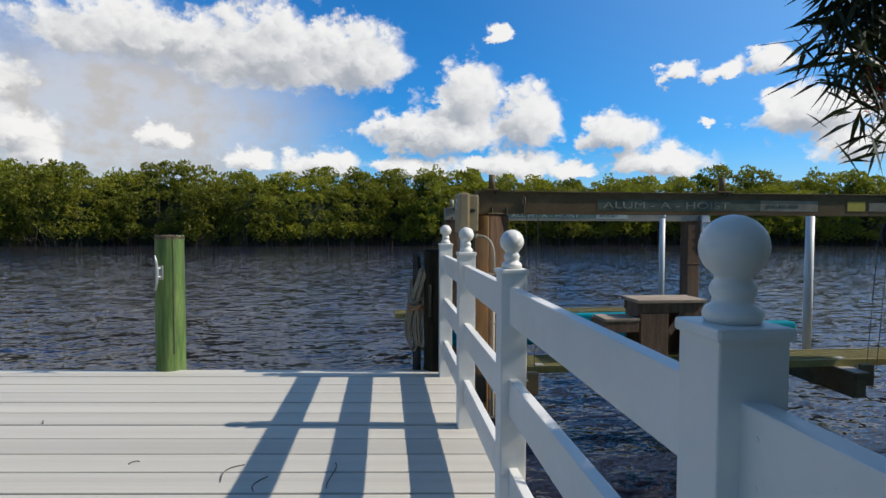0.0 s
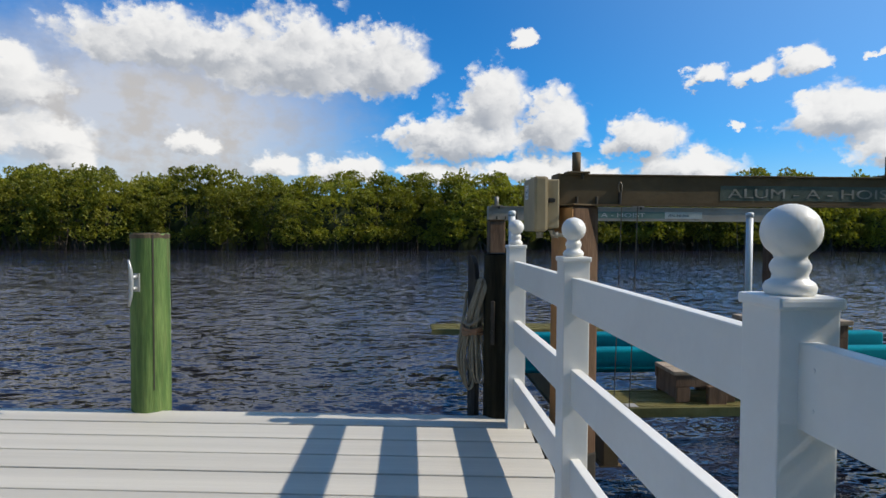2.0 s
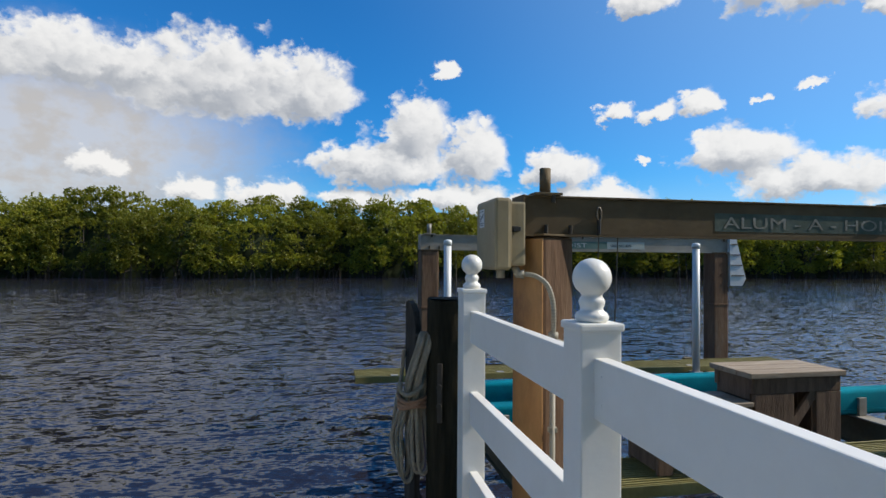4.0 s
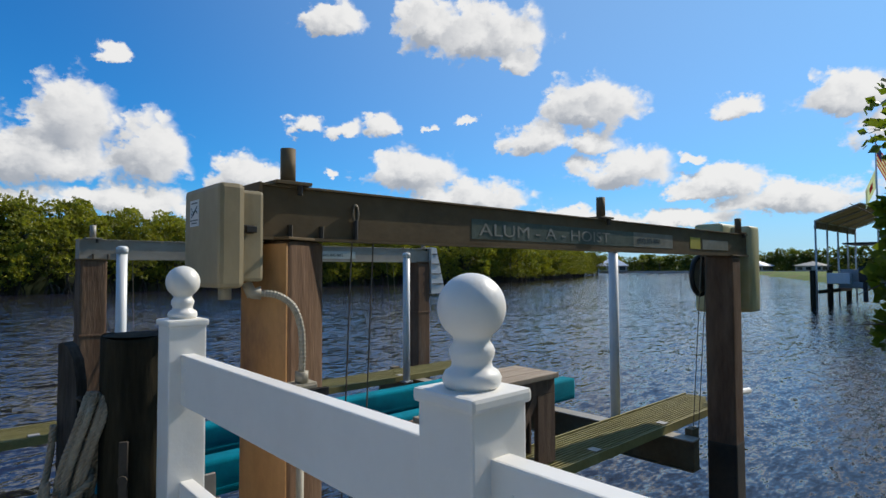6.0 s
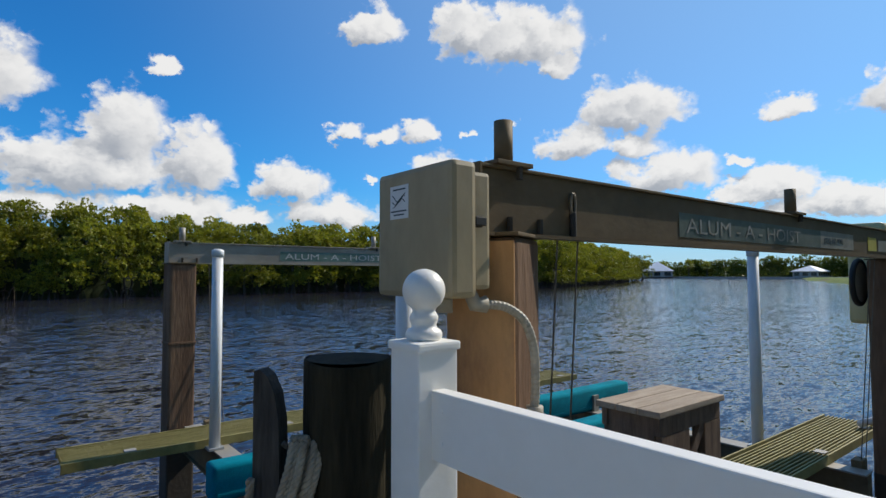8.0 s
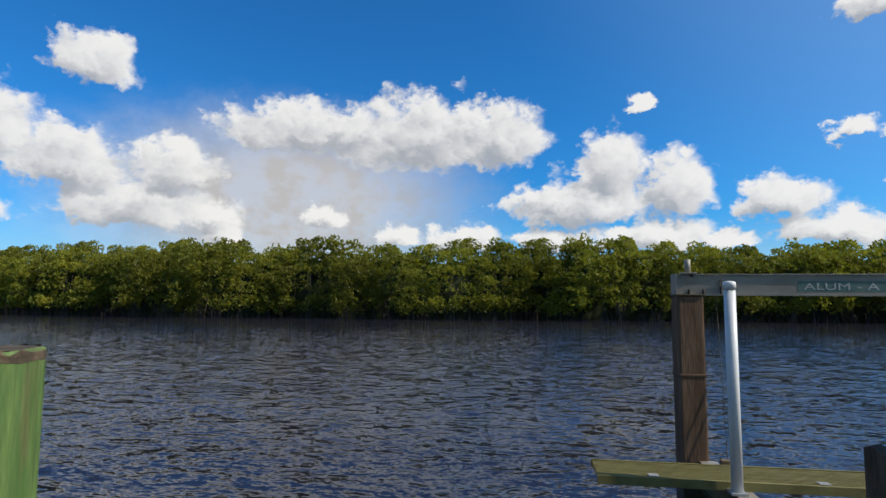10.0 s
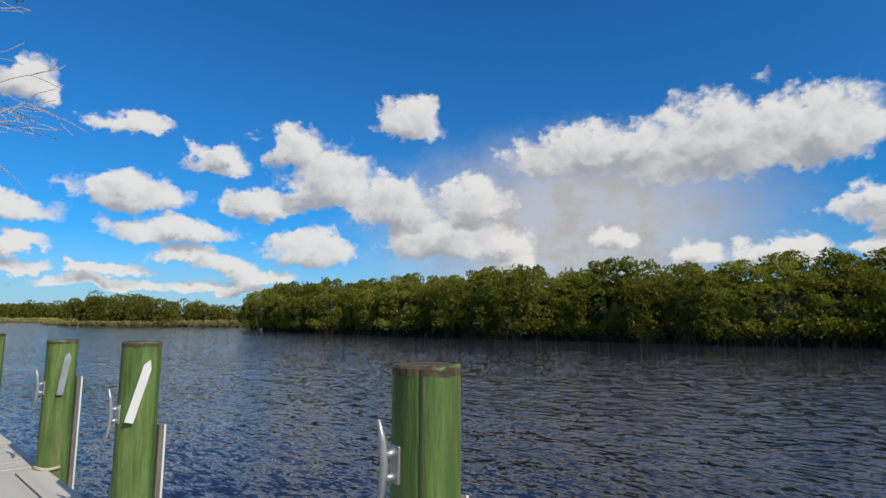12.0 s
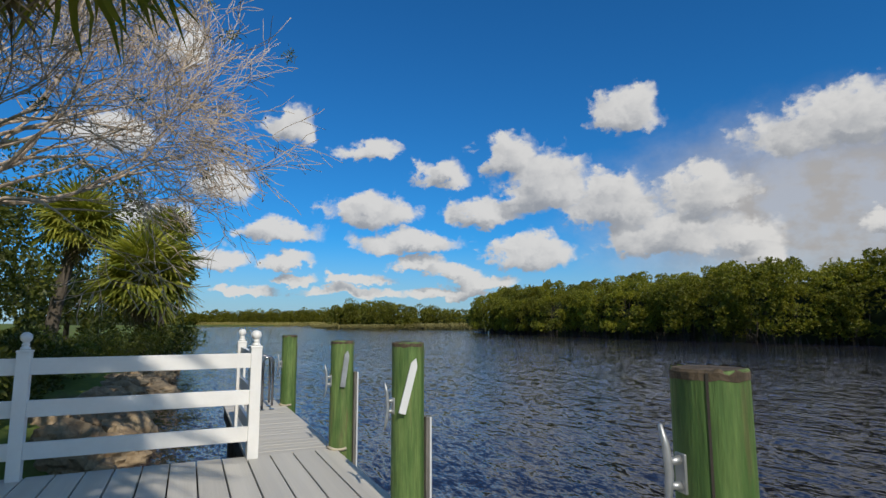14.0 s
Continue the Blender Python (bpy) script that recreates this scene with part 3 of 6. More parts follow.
def board_mesh(width):
    bm = box(bmesh.new(), -0.5, 0.5, -width / 2, width / 2, -0.038, 0.0)
    top = [e for e in bm.edges if all(v.co.z > -0.01 for v in e.verts) and abs(e.verts[0].co.y - e.verts[1].co.y) < 1e-4]
    bmesh.ops.bevel(bm, geom=top, offset=0.006, segments=2, affect="EDGES", profile=0.5)
    me = bpy.data.meshes.new("board")
    bm.to_mesh(me)
    bm.free()
    me.materials.append(DECK)
    return me


def lay_board(me, x0, x1, y, z=0.0, across=False):
    ob = new("board", me)
    ob.parent = deck
    c = Vector(((x0 + x1) / 2, y, z)) if not across else Vector((y, (x0 + x1) / 2, z))
    ob.matrix_basis = D @ Matrix.Translation(c) @ pose(0, 0, 0, random.uniform(-0.25, 0.25), 0, 90 if across else 0) @ Matrix.Diagonal((x1 - x0, 1, 1, 1))


WIDE, NARROW = board_mesh(BOARD - 0.013), board_mesh(0.142)
y = EDGE - BOARD / 2
while y > -3.2:
    # the boards stop a little beyond the railing beside the lift
    end = 0.56 - y * math.tan(radians(-DECK_TURN)) * 1.0
    lay_board(WIDE, -7.13, end, y, random.uniform(-0.002, 0.002))
    y -= BOARD
x = -7.13 - 0.075
while x > -11.35:
    lay_board(NARROW, 3.80, EDGE, x, random.uniform(-0.002, 0.002), True)
    x -= 0.150


# ---------------------------------------------------------------- white railings
def railing(name, posts, label, turn, group, tops=(1.095,)):
    """Posts with turned ball finials and three flat rails between them."""
    base = thing(name, (posts[0][0], posts[0][1], 0), label, "railing", group)
    w2 = 0.052
    for i, (x, y) in enumerate(posts):
        height = tops[min(i, len(tops) - 1)]
        spin = Matrix.Translation((x, y, 0)) @ pose(0, 0, 0, 0, 0, turn)
        bm = box(bmesh.new(), -w2, w2, -w2, w2, -0.02, height - 0.012, 0.004, spin)
        box(bm, -w2 - 0.006, w2 + 0.006, -w2 - 0.006, w2 + 0.006, height - 0.02, height, 0.006, spin)
        post = part("post", bm, WHITE, base)
        profile = [(0.036, 0), (0.040, 0.006), (0.041, 0.014), (0.037, 0.022), (0.029, 0.027), (0.0275, 0.034), (0.031, 0.043), (0.032, 0.050), (0.029, 0.057),
                   (0.025, 0.063), (0.0265, 0.068), (0.030, 0.072)]
        for i in range(1, 15):
            a = math.radians(-50 + 140 * i / 14)
            profile.append((max(0.0475 * math.cos(a), 0.001), 0.108 + 0.0475 * math.sin(a)))
        part("finial", lathe(bmesh.new(), (x, y, height), profile), WHITE, post, smooth=True)
    for (xa, ya), (xb, yb) in zip(posts, posts[1:]):
        a, b = Vector((xa, ya, 0)), Vector((xb, yb, 0))
        d = (b - a).normalized()
        turn_m = Matrix.Translation(a) @ pose(0, 0, 0, 0, 0, math.degrees(math.atan2(d.y, d.x)))
        for z0 in (0.165, 0.52, 0.880):
            part("rail", box(bmesh.new(), w2 - 0.003, (b - a).length - w2 + 0.003, -0.019, 0.019, z0, z0 + 0.143, 0.004, turn_m), WHITE, base)
            for u in (w2 + 0.035, (b - a).length - w2 - 0.035):
                for dz in (0.04, 0.105):
                    screw = bmesh.new()
                    tube(screw, [turn_m @ Vector((u, -0.0185, z0 + dz)), turn_m @ Vector((u, -0.0205, z0 + dz))], 0.0042, 6)
                    part("screw", screw, WHITE, base, "painted screw head")
    return base


railing("railing", [(0.48, y) for y in (4.5, 3.295, 2.026, 0.602, -0.66, -1.9)], "white painted wooden railing with ball-topped posts beside the boat lift", 0, "dock railings", (1.122, 1.104, 1.095, 1.124))
railing("railing", [tuple(on_deck(-7.05, y).xy) for y in (3.85, 1.92, 0.0, -1.9)], "white painted wooden railing closing the dock, dappled by shade", DECK_TURN, "dock railings")
railing("railing", [tuple(on_deck(x, 3.85).xy) for x in (-8.72, -7.16)], "white painted wooden railing along the narrow walkway", DECK_TURN, "dock railings")


# ---------------------------------------------------------------- mooring piles
def rough_pile(bm, x, y, z0, z1, r, seed, seg=26):
    rings = []
    heights = list(np.linspace(z0, z1 - 0.02, 9)) + [z1 - 0.006, z1]
    for i, z in enumerate(heights):
        ring = []
        for k in range(seg):
            a = 2 * math.pi * k / seg
            q = 1 + 0.035 * noise.noise(Vector((math.cos(a) * 2, math.sin(a) * 2, z * 0.8 + seed * 7)))
            rr = r * q * (1.04 - 0.04 * (z - z0) / (z1 - z0)) * (0.965 if i == len(heights) - 1 else 1)
            ring.append(bm.verts.new((x + rr * math.cos(a), y + rr * math.sin(a), z + (0.006 * math.sin(a * 2 + seed) if i >= len(heights) - 2 else 0))))
        rings.append(ring)
    for a, b in zip(rings, rings[1:]):
        for k in range(seg):
            bm.faces.new((a[k], a[(k + 1) % seg], b[(k + 1) % seg], b[k]))
    return rings[-1]


def cleat(parent, at, facing, length=0.21):
    """A galvanised horn cleat standing upright on a pile, facing along a bearing."""
    m = Matrix.Translation(at) @ pose(0, 0, 0, 0, 0, facing)  # the face looks along local -y
    bm = bmesh.new()
    h = length / 2
    tube(bm, [m @ Vector((0, -0.052 - 0.018, -h)), m @ Vector((0, -0.052, -h * 0.55)), m @ Vector((0, -0.045, 0)), m @ Vector((0, -0.052, h * 0.55)), m @ Vector((0, -0.052 - 0.018, h))],
         [0.007, 0.012, 0.014, 0.012, 0.007], 8)
    for z in (-0.035, 0.035):
        tube(bm, [m @ Vector((0, 0.0, z * 1.15)), m @ Vector((0, -0.046, z))], [0.016, 0.011], 8)
    box(bm, -0.024, 0.024, -0.006, 0.004, -0.06, 0.06, 0.003, m)
    return part("cleat", bm, GALVANISED, parent, "galvanised horn cleat", True)


def mooring_pile(x, y, top, r, seed, label, mat=GREEN_PILE, caulk=False, name="mooring_pile"):
    base = thing(name, (x, y, -2.4), label, "mooring pile", "dock piles")
    bm = bmesh.new()
    ring = rough_pile(bm, x, y, -2.4, top, r, seed)
    part("shaft", bm, mat, base, smooth=True)
    bm = bmesh.new()
    vs = [bm.verts.new(v) for v in [(x + r * 0.955 * math.cos(2 * math.pi * k / 26), y + r * 0.955 * math.sin(2 * math.pi * k / 26), top + 0.002) for k in range(26)]]
    mid = bm.verts.new((x, y, top + 0.006))
    for k in range(26):
        bm.faces.new((vs[k], vs[(k + 1) % 26], mid))
    if mat is GREEN_PILE:
        rim = bmesh.new()
        loops = [[rim.verts.new((x + rr * math.cos(2 * math.pi * k / 26), y + rr * math.sin(2 * math.pi * k / 26), z + 0.012 * noise.noise(Vector((k * 0.9, seed, i))))) for k in range(26)]
                 for i, (rr, z) in enumerate(((r * 1.012, top - 0.03), (r * 1.012, top - 0.006), (r * 0.95, top + 0.003)))]
        for a, b in zip(loops, loops[1:]):
            for k in range(26):
                rim.faces.new((a[k], a[(k + 1) % 26], b[(k + 1) % 26], b[k]))
        part("worn_rim", rim, PILE_TOP, base, "brown weathered rim")
    part("end_grain", bm, PILE_TOP if mat is GREEN_PILE else DARK_PILE, base, "cracked weathered end grain")
    if caulk:
        tube_bm = bmesh.new()
        pts = [(x + (r + 0.006) * math.cos(a), y + (r + 0.006) * math.sin(a), 0.014 + 0.006 * math.sin(3 * a)) for a in np.linspace(math.radians(180), math.radians(370), 14)]
        tube(tube_bm, pts, 0.016, 6)
        part("caulk", tube_bm, material("beige_caulk", (0.42, 0.36, 0.24), (0.5, 0.44, 0.32), 0.8), base, "bead of beige caulk", True)
    return base


def fender(parent, x, y, top, turn, bottom=-1.0):
    m = Matrix.Translation((x, y, 0)) @ pose(0, 0, 0, 0, 0, turn)
    part("fender_board", box(bmesh.new(), -0.022, 0.012, -0.045, 0.045, bottom, top, 0.004, m), GREY_WOOD, parent, "weathered grey fender board")
    part("rub_strip", box(bmesh.new(), 0.0125, 0.028, -0.045, 0.045, bottom, top - 0.005, 0.003, m), PVC, parent, "white plastic rub strip")


def strip(at, turn, lean, half):
    """A thick strip with a pointed head."""
    m = Matrix.Translation(at) @ pose(0, 0, 0, 0, 0, turn) @ pose(0, 0, 0, 0, lean, 0)
    bm = bmesh.new()
    out = [(-0.026, -half), (0.026, -half), (0.026, half * 0.72), (0.004, half), (-0.026, half * 0.80)]
    a = [bm.verts.new(m @ Vector((x, -0.03, z))) for x, z in out]
    b = [bm.verts.new(m @ Vector((x, 0.012, z))) for x, z in out]
    bm.faces.new(a)
    bm.faces.new(b[::-1])
    for i in range(5):
        bm.faces.new((a[(i + 1) % 5], a[i], b[i], b[(i + 1) % 5]))
    for z in (-half * 0.55, half * 0.35):
        tube(bm, [m @ Vector((0, -0.029, z)), m @ Vector((0, -0.035, z))], 0.008, 6)
    return bm


A = on_deck(-2.358, 4.752)
pile = mooring_pile(A.x, A.y, 1.178, 0.119, 1, "green treated round mooring pile with a cleat and a split", caulk=False)
cleat(pile, A + Vector((-0.035, -0.114, 0.86)), -15, 0.30)
bm = bmesh.new()
box(bm, -0.004, 0.004, -0.123, -0.112, 0.15, 1.17, 0, Matrix.Translation((A.x, A.y, 0)) @ pose(0, 0, 0, 0, 0, 32))
part("split", bm, JOIST, pile, "dark drying split")
fender(pile, A.x + 0.02, A.y + 0.135, 0.72, 95)
Q3, Q2, Q1 = on_deck(-5.10, 4.755), on_deck(-7.12, 4.755), on_deck(-10.6, 4.755)
for q, top, seed, fend, facing in ((Q3, 1.175, 2, 0.62, 20), (Q2, 1.13, 3, 0.80, 20), (Q1, 1.12, 4, None, 20)):
    pile = mooring_pile(q.x, q.y, top, 0.122, seed, "green treated round mooring pile with a cleat", caulk=seed > 2)
    cleat(pile, q + Vector((0.0, -0.122, 0.71 if seed < 4 else 0.66)), 0, 0.34)
    if fend:
        fender(pile, q.x + 0.03, q.y + 0.135, fend, 95)
    if seed == 2:
        part("bumper_strip", strip(q + Vector((0.111, -0.048, 0.865)), 68, 14, 0.205), PVC, pile, "white plastic strip screwed on aslant")
    if seed == 3:
        part("bumper_strip", strip(q + Vector((0.120, -0.012, 0.84)), 82, 7, 0.19), GALVANISED, pile, "grey metal strip with bolts")

dark = mooring_pile(0.42, 4.73, 1.06, 0.105, 9, "short dark creosoted dock pile beside the railing", DARK_PILE)
m = Matrix.Translation((0.36, 4.625, 0.62)) @ pose(0, 0, 0, 0, 0, -25)
bm = box(bmesh.new(), -0.012, 0.012, -0.014, 0.0, -0.14, 0.14, 0.004, m)
for z in (-0.06, 0.03):
    tube(bm, [m @ Vector((0, -0.014, z)), m @ Vector((0, -0.022, z))], 0.014, 8)
part("strap", bm, JOIST, dark, "rusty bolted strap")

# a curved-top board standing in front of the dark pile, with a hank of rope on it
m = Matrix.Translation((0.255, 4.80, 0)) @ pose(0, 0, 0, 0, 0, -52)
bm = bmesh.new()
outline = [(-0.034, -1.6), (0.034, -1.6), (0.034, 0.86), (0.031, 0.93), (0.02, 0.99), (0.0, 1.03), (-0.02, 1.045), (-0.034, 1.04)]
front = [bm.verts.new(m @ Vector((x, -0.02, z))) for x, z in outline]
back = [bm.verts.new(m @ Vector((x, 0.02, z))) for x, z in outline]
bm.faces.new(front)
bm.faces.new(back[::-1])
for i in range(len(outline)):
    j = (i + 1) % len(outline)
    bm.faces.new((front[j], front[i], back[i], back[j]))
tagged(part("rope_board", bm, material("dark_grey_board", (0.04, 0.036, 0.032), (0.085, 0.075, 0.065), 0.85, 4, (6, 6, 0.7), 25, 0.5, 0.5, specular=0.15)), "dark grey upright board with a curved top", "board")

rope = thing("rope", (0.30, 4.72, 0.2), "old tan rope hank hung on a hook beside the pile", "rope")
ASIDE, FORTH = Vector((0.81, -0.58, 0)), Vector((-0.58, -0.81, 0))


def hung(u, v, z):
    return Vector((0.255, 4.80, z)) + ASIDE * u + FORTH * v


def laid_rope(points, name, mat, label=""):
    """A rope of three yarns laid round one another along a smooth line."""
    line = [points[0]]
    for i in range(len(points) - 1):
        a, b, c2, d2 = (points[min(max(i + k, 0), len(points) - 1)] for k in (-1, 0, 1, 2))
        n = max(int((c2 - b).length / 0.006), 1)
        for t in (k / n for k in range(1, n + 1)):
            line.append(0.5 * (2 * b + (c2 - a) * t + (2 * a - 5 * b + 4 * c2 - d2) * t * t + (3 * b - a - 3 * c2 + d2) * t ** 3))
    bm = bmesh.new()
    for yarn in range(3):
        path, run, side = [], 0.0, None
        for i, q in enumerate(line):
            d = (line[min(i + 1, len(line) - 1)] - line[max(i - 1, 0)]).normalized()
            side = d.orthogonal().normalized() if side is None else (side - d * side.dot(d)).normalized()
            run += (q - line[i - 1]).length if i else 0
            w2 = run / 0.046 * 2 * math.pi + yarn * 2.094
            path.append(q + (side * math.cos(w2) + d.cross(side) * math.sin(w2)) * 0.0052)
        tube(bm, path, 0.0058, 5)
    return part(name, bm, mat, rope, label, True)


for i in range(6):
    rnd = random.Random(40 + i)
    top, mid, low, v = 0.062 + i * 0.0125, -0.012 + i * 0.013, -0.072 + i * 0.027, 0.045 + rnd.uniform(-0.012, 0.028)
    bottom = 0.19 + rnd.uniform(-0.03, 0.07)
    laid_rope([hung(top, v - 0.012, 0.885), hung(top - 0.008, v + 0.015, 0.82), hung(mid + 0.025, v + 0.03, 0.68), hung(mid, v + 0.02, 0.57), hung(low, v + 0.03, 0.40),
               hung(low + 0.006, v + 0.02, bottom + 0.04), hung(low + 0.022, v, bottom), hung(low + 0.038, v - 0.02, bottom + 0.05), hung(low + 0.02, v - 0.03, 0.40),
               hung(mid + 0.012, v - 0.03, 0.57), hung(mid + 0.04, v - 0.035, 0.70), hung(top + 0.006, v - 0.03, 0.84), hung(top + 0.002, v - 0.02, 0.893), hung(top, v - 0.012, 0.885)], "strand", ROPE)
laid_rope([hung(-0.036, 0.03, 0.80), hung(-0.046, 0.035, 0.68), hung(-0.066, 0.045, 0.56), hung(-0.075, 0.06, 0.42), hung(-0.06, 0.06, 0.26), hung(-0.03, 0.05, 0.21)], "strand", ROPE)
laid_rope([hung(-0.05, 0.05, 0.60), hung(-0.02, 0.09, 0.645), hung(-0.01, 0.105, 0.61), hung(0.04, 0.11, 0.60), hung(0.085, 0.07, 0.64), hung(0.07, 0.02, 0.66)], "turn", ROPE)
for k in range(3):
    laid_rope([hung(0.018 + 0.066 * math.cos(a), 0.045 + 0.058 * math.sin(a), 0.535 + 0.017 * k + 0.008 * math.sin(2 * a + k)) for a in np.linspace(0, 2 * math.pi, 13)], "tie", ROPE_RUST, "rust-stained turns of rope")
part("hook", tube(bmesh.new(), [hung(0.16, 0.0, 0.885), hung(0.10, 0.03, 0.88), hung(0.05, 0.04, 0.872), hung(0.042, 0.05, 0.885)], 0.007, 8), JOIST, rope, "iron hook", True)

# swim ladder at the end of the walkway
ladder = thing("swim_ladder", tuple(on_deck(-10.35, 4.40)), "chromed steel swim ladder handrails at the walkway edge", "ladder")
for dx in (0.0, 0.36):
    o = on_deck(-10.55 + dx, 4.40)
    pts = [o + Vector((0.0, -0.10, 0.0)), o + Vector((0.0, -0.10, 0.72))]
    pts += [o + Vector((0, -0.10 + 0.075 * (1 - math.cos(a)), 0.72 + 0.085 * math.sin(a))) for a in np.linspace(0.3, math.pi, 8)]
    pts += [o + Vector((0, 0.05, 0.06))]
    part("handrail", tube(bmesh.new(), pts, 0.018, 10), STEEL, ladder, "", True)
    for dy in (-0.10, 0.05):
        part("foot_plate", tube(bmesh.new(), [o + Vector((0, dy, 0.0)), o + Vector((0, dy, 0.012))], 0.04, 12), STEEL, ladder)

# fallen twigs and leaves on the boards
for i, (x, y, turn, ln) in enumerate(((-0.78, 2.72, 60, 0.20), (-0.62, 2.60, 100, 0.14), (-0.30, 2.66, 120, 0.24), (-1.9, 2.55, 20, 0.08), (-5.6, 2.7, 140, 0.16), (-2.2, 3.6, 80, 0.05), (-1.35, 2.9, 10, 0.05))):
    m = Matrix.Translation((x, y, 0.004)) @ pose(0, 0, 0, 0, 0, turn)
    pts = [m @ Vector((ln * (t - 0.5), ln * 0.35 * math.sin(t * 2.6 + i), 0.004 * math.sin(t * 3))) for t in np.linspace(0, 1, 8)]
    tagged(part("twig", tube(bmesh.new(), pts, 0.0028, 5), BARK), "thin dry brown twig fallen on the deck boards", "twig", "twigs on the deck")

# ---------------------------------------------------------------- the boat lift
def lift_pile(x, y, s, turn, mat, label, bands=()):
    base = thing("lift_pile", (x, y, -2.4), label, "lift pile", "boat lift piles", turn=0)
    m = Matrix.Translation((x, y, 0)) @ pose(0, 0, 0, 0, 0, turn)
    part("shaft", box(bmesh.new(), -s / 2, s / 2, -s / 2, s / 2, -2.4, 1.372, 0.018, m), mat, base)
    part("wet_band", box(bmesh.new(), -s / 2 - 0.003, s / 2 + 0.003, -s / 2 - 0.003, s / 2 + 0.003, -2.4, -0.24, 0.018, m), JOIST, base, "dark wet foot of the pile")
    for z in bands:
        part("band", box(bmesh.new(), -s / 2 - 0.006, s / 2 + 0.006, -s / 2 - 0.006, s / 2 + 0.006, z, z + 0.022, 0.004, m), BROWN_PILE, base, "band round the pile")
    part("cap_plate", box(bmesh.new(), -s / 2 - 0.012, s / 2 + 0.012, -s / 2 - 0.012, s / 2 + 0.012, 1.373, 1.384, 0.003, m), ALUMINIUM_SHADED, base, "aluminium cap plate")
    return base


near_left = lift_pile(0.92, 4.735, 0.212, 24, BROWN_PILE, "square tan and brown lift pile with a conduit")
part("facing", box(bmesh.new(), -0.116, -0.1065, -0.104, 0.104, -2.4, 1.36, 0.003, Matrix.Translation((0.92, 4.735, 0)) @ pose(0, 0, 0, 0, 0, 24)), RUST_PILE, near_left, "tan facing sheet with rust stains")
lift_pile(5.13, 4.75, 0.235, 4, BROWN_PILE, "square brown timber lift pile in the water")
lift_pile(1.09, 9.25, 0.235, 2, BROWN_PILE, "weathered grey-brown lift pile in the water", (0.62,))
lift_pile(5.36, 9.25, 0.235, 2, BROWN_PILE, "weathered grey-brown lift pile in the water", (0.62,))


def lift_beam(x0, x1, y, sign_x, label, sockets, mat, inks):
    """A wide aluminium channel beam on two piles, with pipe sockets and a faded sticker."""
    z0, z1 = 1.386, 1.568
    beam = thing("lift_beam", (x0, y, z0), label, "lift beam", "boat lift beams")
    bm = box(bmesh.new(), x0, x1, y - 0.075, y - 0.063, z0 + 0.0, z1, 0.002)
    part("web", bm, mat, beam)
    part("back_web", box(bmesh.new(), x0, x1, y + 0.063, y + 0.075, z0, z1, 0.002), mat, beam)
    part("top_flange", box(bmesh.new(), x0, x1, y - 0.088, y - 0.055, z1 + 0.0005, z1 + 0.010, 0.002), mat, beam)
    part("bottom_flange", box(bmesh.new(), x0, x1, y - 0.095, y - 0.05, z0 - 0.001, z0 - 0.012, 0), mat, beam)
    part("end_plate", box(bmesh.new(), x0 - 0.012, x0 - 0.001, y - 0.09, y + 0.09, z0 - 0.005, z1 + 0.012, 0.002), mat, beam)
    part("drive_shaft", tube(bmesh.new(), [(x0 + 0.02, y, 1.49), (x1 - 0.02, y, 1.49)], 0.024, 10), GALVANISED, beam, "galvanised drive shaft", True)
    for x in sockets:
        pipe = part("pipe_socket", tube(bmesh.new(), [(x, y - 0.055, z1 + 0.012), (x, y - 0.055, z1 + 0.150)], 0.028, 16), mat, beam, "short upright pipe", True)
        part("bracket", box(bmesh.new(), x - 0.07, x + 0.075, y - 0.105, y - 0.01, z1 + 0.011, z1 + 0.024, 0.002), mat, pipe)
        part("bolt", tube(bmesh.new(), [(x + 0.03, y - 0.092, z1 + 0.012), (x + 0.03, y - 0.092, z1 - 0.025)], 0.011, 6), JOIST, pipe)
    for x in (x0 + 0.11, x0 + 0.24):
        part("bolt", tube(bmesh.new(), [(x, y - 0.084, z0 + 0.0), (x, y - 0.084, z0 + 0.045)], 0.010, 6), JOIST, beam, "anchor bolt end")
    loop = [(x0 + 0.395 + 0.012 * math.cos(a), y - 0.085, 1.49 + 0.035 * math.sin(a)) for a in np.linspace(-math.pi / 2, 1.5 * math.pi, 14)]
    part("cable_eye", tube(bmesh.new(), loop + [(x0 + 0.395, y - 0.085, z0 + 0.02)], 0.006, 6), CABLE, beam, "wire rope eye", True)
    part("cable_clamp", tube(bmesh.new(), [(x0 + 0.395, y - 0.086, z0 + 0.0), (x0 + 0.395, y - 0.086, z0 + 0.075)], 0.011, 8), RUBBER, beam, "black cable sleeve")
    yf = y - 0.0755
    sign = part("sticker", box(bmesh.new(), sign_x, sign_x + 1.55, yf - 0.001, yf, z0 + 0.028, z0 + 0.126), inks[0], beam, "faded green maker's sticker with pale capitals")
    part("sticker_panel", box(bmesh.new(), sign_x + 1.55, sign_x + 2.12, yf - 0.001, yf, z0 + 0.028, z0 + 0.126), inks[2], beam, "faded pale half of the sticker")
    m = Matrix.Translation((sign_x + 0.05, yf - 0.0022, z0 + 0.046)) @ pose(0, 0, 0, 90, 0, 0)
    writing("ALUM - A - HOIST", 0.088, m, inks[1], sign, width=1.72)
    m = Matrix.Translation((sign_x + 1.60, yf - 0.0022, z0 + 0.058)) @ pose(0, 0, 0, 90, 0, 0)
    writing("(800) 845-8006", 0.05, m, INK, sign, width=1.05, name="phone_number")
    return beam


